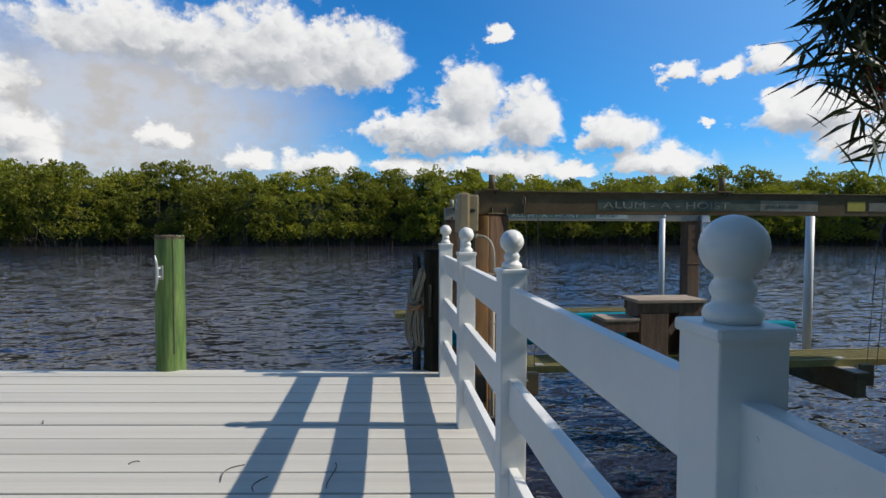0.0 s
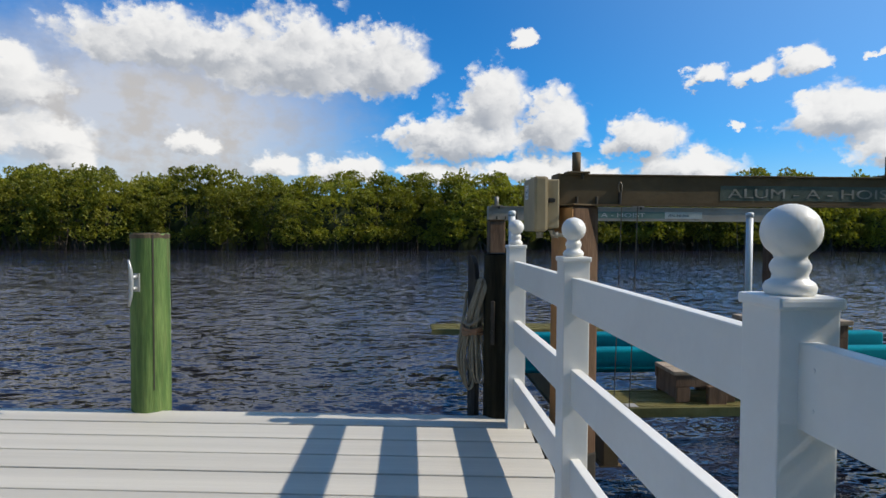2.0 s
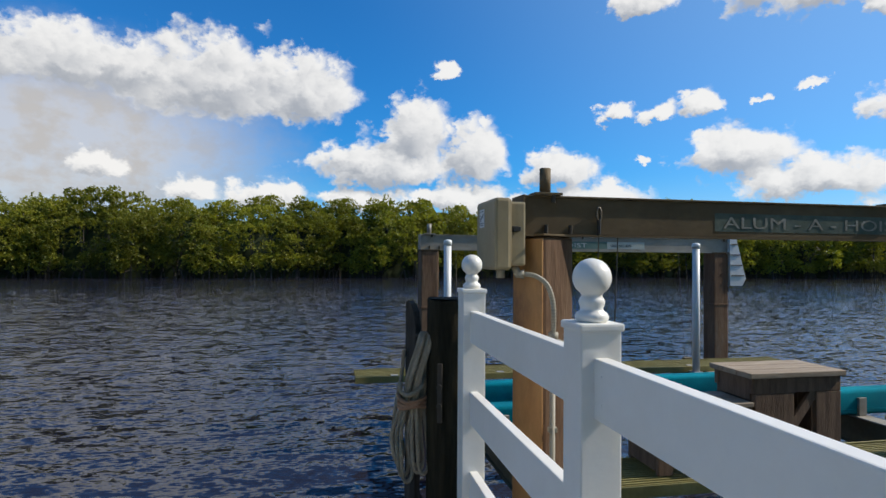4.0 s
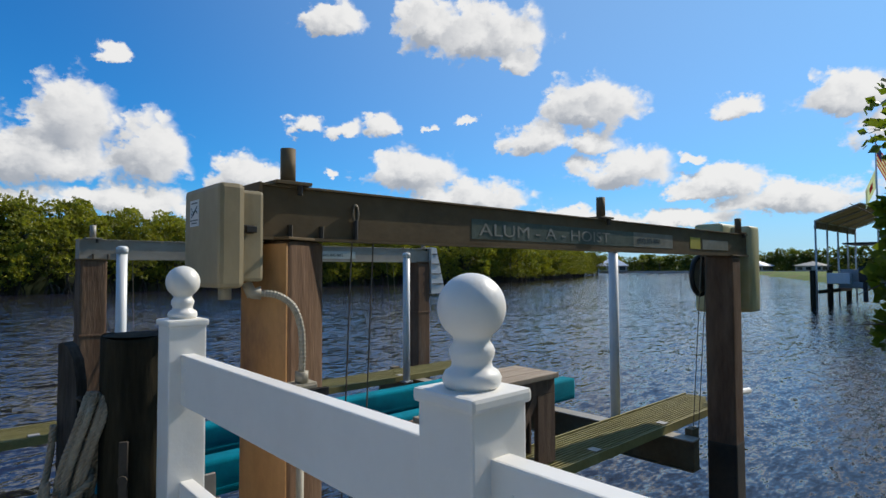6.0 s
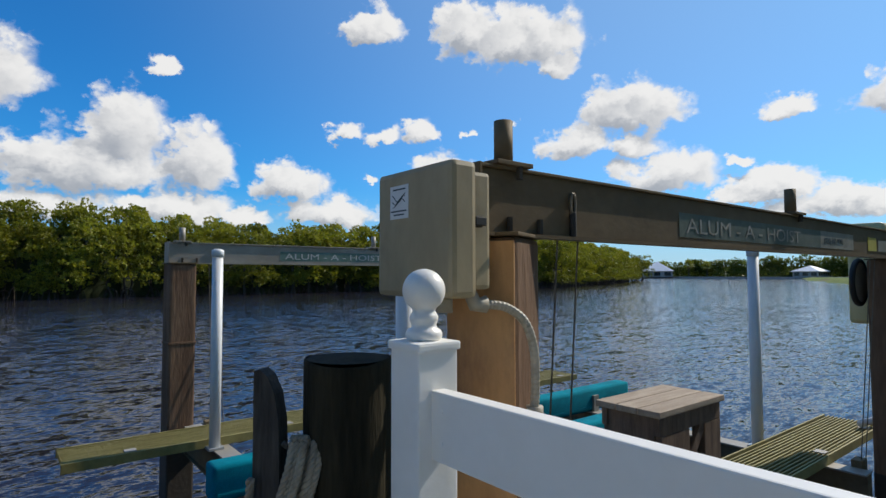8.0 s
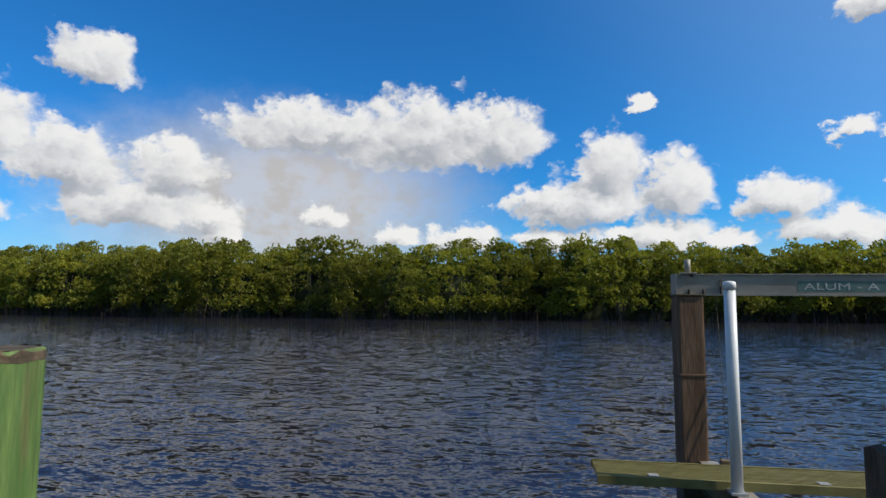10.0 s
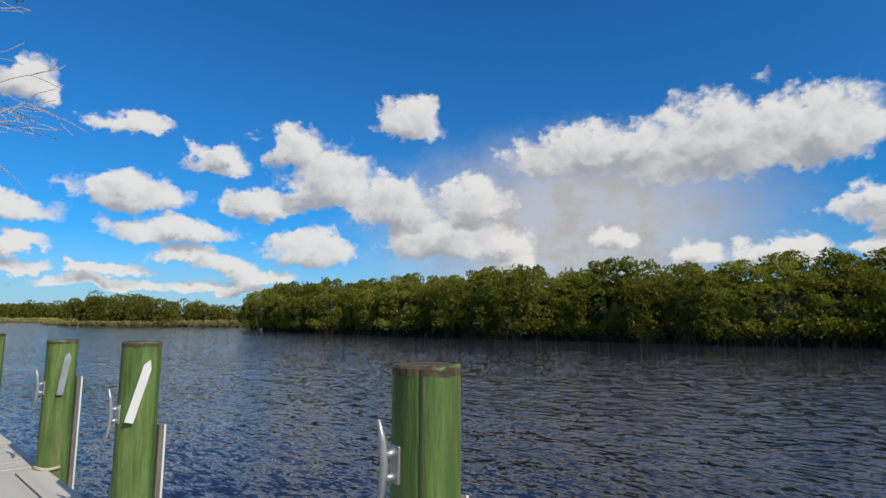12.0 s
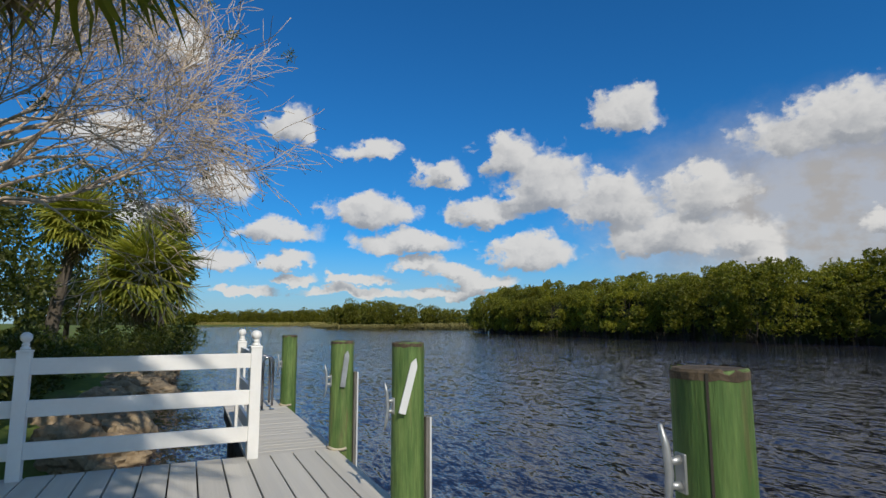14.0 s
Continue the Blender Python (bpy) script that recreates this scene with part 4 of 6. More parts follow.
# the near beam and its stickers take the shade-darkened materials
near_beam = lift_beam(0.79, 5.46, 4.735, 1.86, "long dull aluminium lift beam with faded lettering", (0.905, 3.045, 5.32), ALUMINIUM_SHADED, (DIM_GREEN, DIM_LETTER, DIM_PALE))
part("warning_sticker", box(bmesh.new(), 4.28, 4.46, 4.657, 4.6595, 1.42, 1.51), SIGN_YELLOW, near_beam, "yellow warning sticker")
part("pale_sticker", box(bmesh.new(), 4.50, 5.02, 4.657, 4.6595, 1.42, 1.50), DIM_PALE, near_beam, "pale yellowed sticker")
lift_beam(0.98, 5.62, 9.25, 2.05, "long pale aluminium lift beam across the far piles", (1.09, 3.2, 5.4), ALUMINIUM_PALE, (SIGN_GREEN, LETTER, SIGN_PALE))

# motor housing at the beam's end
motor = thing("motor_housing", (0.71, 4.73, 1.2), "mildewed cream fibreglass motor housing with a white label", "motor housing")
part("cover", box(bmesh.new(), 0.605, 0.688, 4.555, 4.895, 1.205, 1.552, 0.016), FIBREGLASS, motor, "deep moulded cover")
part("body", box(bmesh.new(), 0.6885, 0.776, 4.600, 4.865, 1.225, 1.538, 0.012), FIBREGLASS, motor)
part("rim", box(bmesh.new(), 0.681, 0.696, 4.575, 4.880, 1.214, 1.5455, 0.005), FIBREGLASS, motor)
latch = part("latch", box(bmesh.new(), 0.675, 0.735, 4.585, 4.5985, 1.388, 1.418, 0.003), JOIST, motor, "dark spring latch")
part("hasp", box(bmesh.new(), 0.705, 0.742, 4.578, 4.5845, 1.392, 1.414, 0.002), RUBBER, latch)
label = part("label", box(bmesh.new(), 0.6025, 0.6045, 4.738, 4.825, 1.418, 1.51), LABEL, motor, "white maker's label with a drawn swoosh")
for i, (y0, y1, z) in enumerate(((4.75, 4.81, 1.497), (4.745, 4.82, 1.437), (4.757, 4.806, 1.427))):
    part("print", box(bmesh.new(), 0.6012, 0.6022, y0, y1, z, z + 0.004), INK, label)
for k in range(3):
    pts = [(0.6018, 4.752 + 0.06 * s, 1.462 + 0.007 * k + 0.012 * math.sin(s * 5 + k)) for s in np.linspace(0, 1, 9)]
    part("print", tube(bmesh.new(), pts, 0.0013, 5), INK, label)
part("gland", tube(bmesh.new(), [(0.665, 4.66, 1.215), (0.665, 4.66, 1.165)], 0.022, 12), CONDUIT, motor, "plastic cable gland", True)
part("gland", tube(bmesh.new(), [(0.73, 4.635, 1.222), (0.745, 4.63, 1.185), (0.775, 4.62, 1.185)], [0.018, 0.021, 0.024], 12), CONDUIT, motor, "plastic elbow", True)

flex = [Vector((0.775, 4.615, 1.185)), Vector((0.825, 4.588, 1.175)), Vector((0.872, 4.568, 1.135)), Vector((0.898, 4.560, 1.06)), Vector((0.905, 4.562, 0.97)), Vector((0.905, 4.566, 0.90))]
pts, radii = [], []
for i in range(60):
    s = i / 59 * 4.999
    j, f = int(s), s - int(s)
    p0, p1, p2, p3 = flex[max(j - 1, 0)], flex[j], flex[j + 1], flex[min(j + 2, 5)]
    pts.append(0.5 * ((2 * p1) + (p2 - p0) * f + (2 * p0 - 5 * p1 + 4 * p2 - p3) * f * f + (3 * p1 - p0 - 3 * p2 + p3) * f ** 3))
    radii.append(0.0118 + 0.0014 * (i % 2))
conduit = thing("conduit", (0.905, 4.57, -1.0), "grey flexible conduit from motor to switch box on the pile", "conduit")
part("flexible_pipe", tube(bmesh.new(), pts, radii, 10), CONDUIT, conduit, "ribbed flexible pipe")
part("coupling", tube(bmesh.new(), [(0.905, 4.566, 0.905), (0.905, 4.566, 0.865)], 0.024, 12), CONDUIT, conduit, "", True)
part("rigid_pipe", tube(bmesh.new(), [(0.905, 4.575, 0.765), (0.905, 4.575, -1.3)], 0.014, 10), CONDUIT, conduit, "", True)
part("clip", box(bmesh.new(), 0.885, 0.928, 4.563, 4.592, 0.42, 0.445, 0.004), CONDUIT, conduit)
switch = thing("switch_box", (0.905, 4.575, 0.77), "small grey outdoor switch box on the lift pile", "switch box")
part("case", box(bmesh.new(), 0.855, 0.955, 4.542, 4.615, 0.765, 0.866, 0.006), CONDUIT, switch)
part("lid", box(bmesh.new(), 0.860, 0.950, 4.532, 4.5415, 0.772, 0.86, 0.004), CONDUIT, switch)
part("toggle", box(bmesh.new(), 0.985, 0.905, 4.518, 4.5315, 0.82, 0.845, 0.002), RUBBER, switch)
part("toggle", box(bmesh.new(), 0.912, 0.922, 4.518, 4.5315, 0.82, 0.845, 0.002), RUBBER, switch)

# gear covers on the piles away from the dock
gear = thing("gear_cover", (5.45, 4.83, 0.85), "yellowed fibreglass gear cover hung on the lift pile", "gear cover")
part("shell", box(bmesh.new(), 5.27, 5.70, 4.80, 5.06, 0.86, 1.685, 0.035), CREAM, gear, "", True)
part("front_shell", box(bmesh.new(), 5.475, 5.715, 4.63, 4.81, 0.86, 1.66, 0.03), CREAM, gear, "", True)
for z in (1.0, 1.2, 1.4):
    part("rib", box(bmesh.new(), 5.7135, 5.735, 4.66, 5.0, z, z + 0.05, 0.008), CREAM, gear)
ring = [(5.085 + 0.17 * math.cos(a), 4.93, 1.20 + 0.17 * math.sin(a)) for a in np.linspace(0, 2 * math.pi, 40)]
part("pulley_rim", tube(bmesh.new(), ring, 0.022, 8), RUBBER, gear, "black pulley rim", True)
part("pulley_disc", tube(bmesh.new(), [(5.085, 4.915, 1.2), (5.085, 4.945, 1.2)], 0.155, 32), ALUMINIUM_PALE, gear, "pale pulley disc")
far_gear = thing("gear_cover", (5.62, 9.2, 0.9), "white louvred gear cover on the far lift pile", "gear cover")
bm = bmesh.new()
prof = [(5.50, 1.60), (5.60, 1.60), (5.76, 1.0), (5.70, 0.90), (5.50, 0.90)]
f1 = [bm.verts.new((x, 9.12, z)) for x, z in prof]
f2 = [bm.verts.new((x, 9.36, z)) for x, z in prof]
bm.faces.new(f1)
bm.faces.new(f2[::-1])
for i in range(5):
    bm.faces.new((f1[(i + 1) % 5], f1[i], f2[i], f2[(i + 1) % 5]))
part("shell", bm, LABEL, far_gear)
for z in (1.05, 1.2, 1.35, 1.5):
    part("louvre", box(bmesh.new(), 5.52, 5.62 + (1.5 - z) * 0.24, 9.110, 9.1195, z - 0.008, z + 0.008, 0.002), GREY_WOOD, far_gear)

# cradle beams, bunks, walkways, guide poles, cables
for x in (1.20, 4.60):
    cradle = thing("cradle_beam", (x, 6.9, -0.4), "aluminium cradle beam of the boat lift above the water", "cradle beam", "boat lift cradle")
    # pale top flange and dark web: sunlit top and shaded sides put in colour
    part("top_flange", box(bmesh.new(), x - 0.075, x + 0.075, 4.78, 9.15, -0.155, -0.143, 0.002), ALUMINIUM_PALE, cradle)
    part("web", box(bmesh.new(), x - 0.05, x + 0.05, 4.78, 9.15, -0.385, -0.156, 0.002), ALUMINIUM_SHADED, cradle)
    part("bottom_flange", box(bmesh.new(), x - 0.075, x + 0.075, 4.78, 9.15, -0.398, -0.386, 0.002), ALUMINIUM_SHADED, cradle)
    for y in (4.86, 9.0):
        part("cable_block", box(bmesh.new(), x - 0.02 + 0.09, x + 0.10 + 0.09, y - 0.02, y + 0.05, -0.30, -0.09, 0.006), ALUMINIUM_SHADED, cradle, "cable block")
    for y in (6.38, 7.2):
        for dy in (-0.115, 0.09):
            part("bracket", box(bmesh.new(), x - 0.04, x + 0.04, y + dy, y + dy + 0.025, -0.142, 0.02, 0.004), ALUMINIUM_PALE, cradle, "bunk bracket")
for y, x0, x1 in ((6.38, 0.62, 5.10), (7.2, 0.80, 5.22)):
    bunk = thing("bunk", ((x0 + x1) / 2, y, -0.142), "long bunk board wrapped in teal carpet", "bunk", "boat lift bunks")
    part("carpet", box(bmesh.new(), x0, x1, y - 0.088, y + 0.088, -0.141, 0.085, 0.03), CARPET, bunk, "", True)
    part("seam", box(bmesh.new(), x0 + 0.03, x1 - 0.03, y - 0.0905, y - 0.0875, -0.10, -0.085), CARPET, bunk)


def walkway(x0, x1, y0, y1, z, label):
    base = thing("walkway", ((x0 + x1) / 2, (y0 + y1) / 2, z - 0.06), label, "walkway", "boat lift walkways")
    slats = 13
    step = (y1 - y0 - 0.03) / slats
    for i in range(slats):
        yy = y0 + 0.015 + i * step
        part("slat", box(bmesh.new(), x0, x1, yy + 0.004, yy + step * 0.44, z - 0.034, z, 0), GRATING, base)
    bm = bmesh.new()
    for x in np.arange(x0 + 0.04, x1, 0.15):
        box(bm, x, x + 0.012, y0 + 0.015, y1 - 0.015, z - 0.034, z - 0.016)
    tagged(part("cross_bars", bm, GRATING, base), kind="stuff")
    for yy in (y0 - 0.012, y1):
        part("edge_rail", box(bmesh.new(), x0 - 0.005, x1 + 0.005, yy, yy + 0.014, z - 0.066, z + 0.004, 0.002), GRATING, base)
    for x in np.linspace(x0 + 0.4, x1 - 0.3, 5):
        part("clip", box(bmesh.new(), x, x + 0.08, y0 + 0.02, y0 + 0.10, z + 0.0015, z + 0.006, 0.001), ALUMINIUM_PALE, base, "pale hold-down clip")
    return base


walkway(1.02, 5.95, 5.03, 5.47, -0.075, "yellowed open-grating walkway on the lift cradle")
walkway(0.12, 5.85, 8.33, 8.77, -0.075, "yellowed open-grating walkway on the far side of the lift cradle")
for x, y, bottom in ((1.14, 5.53, -0.143), (4.62, 5.53, -0.143), (1.145, 8.26, -0.143), (4.33, 8.26, -0.143)):
    pole = thing("guide_pole", (x, y, bottom), "white plastic guide pole standing on the lift cradle", "guide pole", "boat lift guide poles")
    part("pipe", tube(bmesh.new(), [(x, y, bottom), (x, y, 1.42)], 0.043, 18), PVC, pole, "", True)
    part("cap", lathe(bmesh.new(), (x, y, 1.415), [(0.048, 0), (0.049, 0.04), (0.046, 0.055), (0.030, 0.064), (0.004, 0.067)], 18), PVC, pole, "", True)
    part("collar", box(bmesh.new(), x - 0.06, x + 0.06, y - 0.06, y + 0.06, bottom, bottom + 0.02, 0.003), GALVANISED, pole)
for x, y, s in ((1.24, 4.76, 1), (4.72, 4.76, 1), (1.34, 9.2, 1), (4.72, 9.2, 1)):
    lift_cable = thing("lift_cable", (x, y, -0.2), "pair of thin wire ropes from the lift beam to the cradle", "cable", "boat lift cables")
    for dx in (0.0, 0.11):
        part("wire", tube(bmesh.new(), [(x + dx, y, 1.386), (x + dx, y + (0.10 if y < 7 else -0.15), -0.12)], 0.0035, 6), CABLE, lift_cable)
part_pipe = tube(bmesh.new(), [(5.62, 5.10, -0.03), (6.22, 4.93, 0.0)], 0.03, 12)
stub = thing("pipe_end", (5.62, 5.10, -0.06), "white pipe lying across the walkway with its end sticking out", "pipe")
part("pipe", part_pipe, PVC, stub, "", True)

# boarding steps
steps = thing("boarding_steps", (2.6, 5.3, -0.071), "weathered brown wooden boarding steps on the lift walkway", "boarding steps")
for i in range(3):
    y0 = 5.12 + i * 0.136
    part("top_board", box(bmesh.new(), 2.47, 3.19, y0, y0 + 0.130, 0.505, 0.540, 0.005), TABLE_TOP, steps, "sun-bleached tread board")
for i in range(2):
    y0 = 5.13 + i * 0.165
    part("tread", box(bmesh.new(), 2.14, 2.50, y0, y0 + 0.160, 0.325, 0.355, 0.005), TABLE_TOP, steps)
    part("tread", box(bmesh.new(), 1.80, 2.14, y0, y0 + 0.160, 0.135, 0.165, 0.005), TABLE_TOP, steps)


for y in (5.135, 5.46):
    for nm, x0, x1, z0, z1 in (("apron", 2.49, 3.16, 0.405, 0.504), ("leg", 2.51, 2.80, -0.07, 0.4045), ("leg", 2.97, 3.16, -0.07, 0.4045),
                               ("apron", 2.13, 2.489, 0.215, 0.324), ("leg", 2.15, 2.28, -0.07, 0.2145), ("apron", 1.82, 2.129, 0.045, 0.134), ("leg", 1.83, 1.93, -0.07, 0.0445)):
        part(nm, box(bmesh.new(), x0, x1, y, y + 0.036, z0, z1, 0.005), BROWN_WOOD, steps)
    m = Matrix.Translation((2.885, y + 0.018, 0.30)) @ pose(0, 0, 0, 0, 38, 0)
    part("brace", box(bmesh.new(), -0.03, 0.03, -0.012, 0.012, -0.13, 0.15, 0.003, m), BROWN_WOOD, steps)


for x, z0, z1 in ((1.83, -0.05, 0.13), (2.14, 0.17, 0.32), (2.50, 0.36, 0.50)):
    part("riser", box(bmesh.new(), x, x + 0.02, 5.173, 5.458, z0, z1, 0.002), BROWN_WOOD, steps)
part("end_board", box(bmesh.new(), 3.135, 3.158, 5.173, 5.30, -0.07, 0.50, 0.004), BROWN_WOOD, steps)
part("end_board", box(bmesh.new(), 3.135, 3.158, 5.345, 5.458, -0.07, 0.50, 0.004), BROWN_WOOD, steps)
part("foot_block", box(bmesh.new(), 2.05, 2.19, 5.09, 5.134, -0.15, 0.06, 0.008), BROWN_WOOD, steps, "end-grain timber block")

# ---------------------------------------------------------------- mangroves along the opposite bank
def lobe_points(rng, n, lobes, squash=0.85):
    """Points on and just inside the skins of many overlapping lobes, with the way outwards."""
    pick = rng.integers(0, len(lobes), n)
    d = rng.normal(size=(n, 3))
    d[:, 2] = d[:, 2] * 0.9 + 0.25
    d /= np.linalg.norm(d, axis=1, keepdims=True)
    c, r = lobes[pick, :3], lobes[pick, 3:4]
    rad = r * (0.72 + 0.34 * rng.random((n, 1)) ** 0.6)
    return c + d * rad * np.array([1, 1, squash]), d


def mangrove(seed, width, deep, tall, heads_of, leaf, behind=False):
    """A mangrove: rounded lobes on the river side, each set with rosettes of small leaves."""
    rng = np.random.default_rng(seed)
    label = "mangrove crown rising behind the bank's front row" if behind else "dense green mangrove overhanging the dark water"
    base = thing("mangrove_tree", (0, 0, WATER_Z), label, "tree", "mangroves on the far bank")
    lobes = []
    for i in range(42 if behind else 74):
        h = rng.uniform(0.6, 1.0) if behind else rng.random() ** 0.85
        top = max(h - 0.55, 0)
        face = -deep / 2 * (1 - 0.9 * top)
        lobes.append((rng.uniform(-0.5, 0.5) * width * (1 - 0.5 * top), face + rng.random() ** 1.6 * deep * (0.25 + 0.9 * top), 0.95 + h * (tall - 2.0), rng.uniform(0.42, 1.0)))
    lobes = np.array(lobes)
    p, ways = [], []
    per = 7
    for x, y, z, r in lobes:
        n = int(heads_of * r * r / 0.52)
        d = rng.normal(size=(n, 3)) * [1, 0.9, 0.85] + [0, -0.55, 0.45]
        d /= np.linalg.norm(d, axis=1, keepdims=True)
        c = np.array([x, y, z]) + d * r * rng.uniform(0.78, 1.06, (n, 1)) * [1, 1, 0.8]
        p.append(np.repeat(c, per, 0) + rng.normal(size=(n * per, 3)) * 0.05)
        ways.append(np.repeat(d, per, 0) * 0.6 + rng.normal(size=(n * per, 3)) * 0.65 + [0, 0, 0.12])
    # upright sprigs above the crown
    tops = lobes[lobes[:, 2] > tall * 0.62]
    for _ in range(14):
        c = tops[rng.integers(len(tops))]
        q = c[:3] + np.array([rng.normal() * 0.4, rng.normal() * 0.4, c[3] * 0.75])
        lean = np.array([rng.normal() * 0.3, rng.normal() * 0.25, 1])
        reach = rng.uniform(0.15, 0.5)
        p.append(q + lean * rng.random((16, 1)) * reach)
        ways.append(rng.normal(size=(16, 3)) + [0, 0, 0.7])
    p, ways = np.concatenate(p), np.concatenate(ways)
    keep = p[:, 2] > 0.35 + 0.3 * np.sin(p[:, 0] * 1.7 + seed)
    p, ways = p[keep], ways[keep]
    p = p + np.array([0, 0, WATER_Z])
    leaves("crown", p, ways, leaf * (0.7 + 0.6 * rng.random(len(p))), MANGROVE, base, 0.62, seed)
    bm = bmesh.new()
    for _ in range(5):
        x, y = rng.uniform(-0.35, 0.35) * width, rng.uniform(-0.4, 0.2) * deep
        tube(bm, [(x, y, WATER_Z - 0.4), (x + rng.normal() * 0.3, y, WATER_Z + 1.5), (x + rng.normal() * 0.6, y + 0.2, WATER_Z + tall * 0.7)], [0.12, 0.09, 0.04], 6)
        for k in range(4):
            a = rng.random() * 6.28
            tube(bm, [(x, y, WATER_Z + 0.9), (x + 0.5 * math.cos(a), y + 0.5 * math.sin(a), WATER_Z + 0.7), (x + 0.8 * math.cos(a), y + 0.8 * math.sin(a), WATER_Z - 0.3)], [0.05, 0.04, 0.03], 5)
    part("trunk", bm, MANGROVE_BARK, base, "tangled trunks and prop roots")
    return base


kinds = [mangrove(11, 7.4, 4.6, 8.7, 20, 0.205), mangrove(12, 6.2, 4.4, 8.3, 19, 0.20), mangrove(13, 8.2, 5.0, 8.9, 21, 0.205), mangrove(14, 5.4, 4.2, 7.9, 18, 0.195),
         mangrove(15, 7.6, 5.0, 8.9, 26, 0.22, True), mangrove(16, 8.6, 5.4, 9.1, 26, 0.22, True)]
rng = np.random.default_rng(5)
first = {}


def stand(x, y, size, tall, pick):
    m = pose(x, y, WATER_Z, 0, 0, rng.uniform(-28, 28))
    if pick not in first:
        first[pick] = True
        ob = kinds[pick]
        ob.matrix_basis = m
    else:
        ob = copy_thing(kinds[pick], m)
    ob.scale = (size, size, size * tall)
    return ob


x = -109.0
while x < 166:
    stand(x, float(north_shore(x)) + 1.6 + rng.uniform(-1.0, 1.0), rng.uniform(0.90, 1.10), rng.uniform(0.86, 1.0), int(rng.integers(4)))
    x += rng.uniform(3.4, 4.6)
x = -107.0
while x < 166:
    stand(x, float(north_shore(x)) + 6.0 + rng.uniform(-1.2, 1.2), rng.uniform(1.0, 1.2), rng.uniform(0.92, 1.05), int(rng.integers(4, 6)))
    x += rng.uniform(4.2, 5.6)


def wood_backing(name, line, tall, deep, label):
    """A lumpy shell inside the wood, coloured dark as its shade; closes sky gaps."""
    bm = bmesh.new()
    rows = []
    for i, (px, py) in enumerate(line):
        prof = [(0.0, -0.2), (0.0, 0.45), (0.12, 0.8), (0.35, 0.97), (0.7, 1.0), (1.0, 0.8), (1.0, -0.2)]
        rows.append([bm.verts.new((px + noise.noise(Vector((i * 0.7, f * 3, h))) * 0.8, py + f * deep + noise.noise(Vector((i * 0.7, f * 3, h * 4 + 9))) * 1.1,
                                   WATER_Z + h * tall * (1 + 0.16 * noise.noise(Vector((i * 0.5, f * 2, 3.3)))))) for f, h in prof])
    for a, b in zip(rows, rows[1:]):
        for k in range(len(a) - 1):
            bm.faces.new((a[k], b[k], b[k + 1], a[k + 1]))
    return tagged(part(name, bm, SHADED_BACKING), label, "undergrowth", kind="stuff")


wood_backing("undergrowth", [(x, float(north_shore(x)) + 3.0) for x in np.arange(-108, 167, 2.5)], 6.9, 9, "dark backing shell standing in for shade inside the mangrove wood")


def far_wood(name, line, tall, leaf, per, label, mat=MANGROVE, seed=3, thick=6.0):
    """Distant woods as one mass of leaf clumps along a line."""
    r = np.random.default_rng(seed)
    pts, ways = [], []
    for (xa, ya, ha), (xb, yb, hb) in zip(line, line[1:]):
        length = math.hypot(xb - xa, yb - ya)
        n = max(int(length / (tall * 0.45)), 1)
        lobes = []
        for i in range(n * 14):
            f = r.random()
            h = ha + (hb - ha) * f
            lobes.append((xa + (xb - xa) * f, ya + (yb - ya) * f + r.uniform(0, thick), (0.04 + 0.82 * r.random() ** 0.7) * h * tall * r.uniform(0.85, 1.05), r.uniform(0.13, 0.24) * tall))
        p, d = lobe_points(r, int(per * length), np.array(lobes))
        pts.append(p)
        ways.append(d + r.normal(size=d.shape) * 0.5)
    pts, ways = np.concatenate(pts), np.concatenate(ways)
    keep = pts[:, 2] > 0
    pts, ways = pts[keep] + [0, 0, WATER_Z], ways[keep]
    return tagged(leaves(name, pts, ways, leaf * (0.7 + 0.6 * r.random(len(pts))), mat, None, 0.6, seed), label, "woods", kind="stuff")


far_wood("island_woods", [(-158, 104, 0.55), (-172, 98, 0.6), (-180, 90, 0.75), (-192, 84, 1.0), (-212, 78, 1.0), (-226, 74, 0.7)], 11.0, 0.62, 460, "low green woods on a river island", thick=9, seed=21)
far_wood("reeds", [(-156, 100, 1), (-176, 92, 1), (-192, 80, 0.7), (-226, 70, 0.7)], 1.9, 0.42, 260, "dry yellow reeds at the island's edge", REED, 22, 2.0)
far_wood("distant_woods", [(-400, 170, 0.9), (-430, 140, 1.0), (-445, 100, 0.85), (-452, 60, 0.8), (-470, 20, 0.7), (-480, -40, 0.8)], 14.0, 1.15, 300, "distant low woods where the river bends", thick=16, seed=23)
far_wood("reeds", [(-396, 160, 1), (-426, 130, 1), (-440, 95, 1), (-446, 50, 1)], 2.4, 0.7, 160, "distant yellow reeds at the water's edge", REED, 24, 3.0)
far_wood("distant_woods", [(470, 420, 1.2), (400, 330, 1.1), (350, 230, 1.0), (335, 180, 0.8), (330, 130, 0.9), (325, 90, 1.0), (318, 40, 1.1), (310, -20, 1.2)], 12.5, 1.1, 170, "distant trees on the inhabited shore", SHRUB, 25, 22.0)
far_wood("distant_woods", [(300, -8, 1.0), (200, 8, 1.0), (130, 2, 1.0), (84, -2, 1.0), (58, -4, 0.9)], 9.0, 0.7, 150, "trees along the near shore beyond the canopy dock", SHRUB, 26, 10.0)


# more dark shells behind the far trees, put there to close bright gaps
wood_backing("undergrowth", [(338 + 0.14 * (y - 60), y) for y in range(-30, 420, 9)], 7.0, 4, "dark backing shell for the shade among the inhabited shore's trees")
wood_backing("undergrowth", [(-468, y) for y in range(-60, 190, 9)], 6.5, 4, "dark backing shell for the shade among the distant woods")
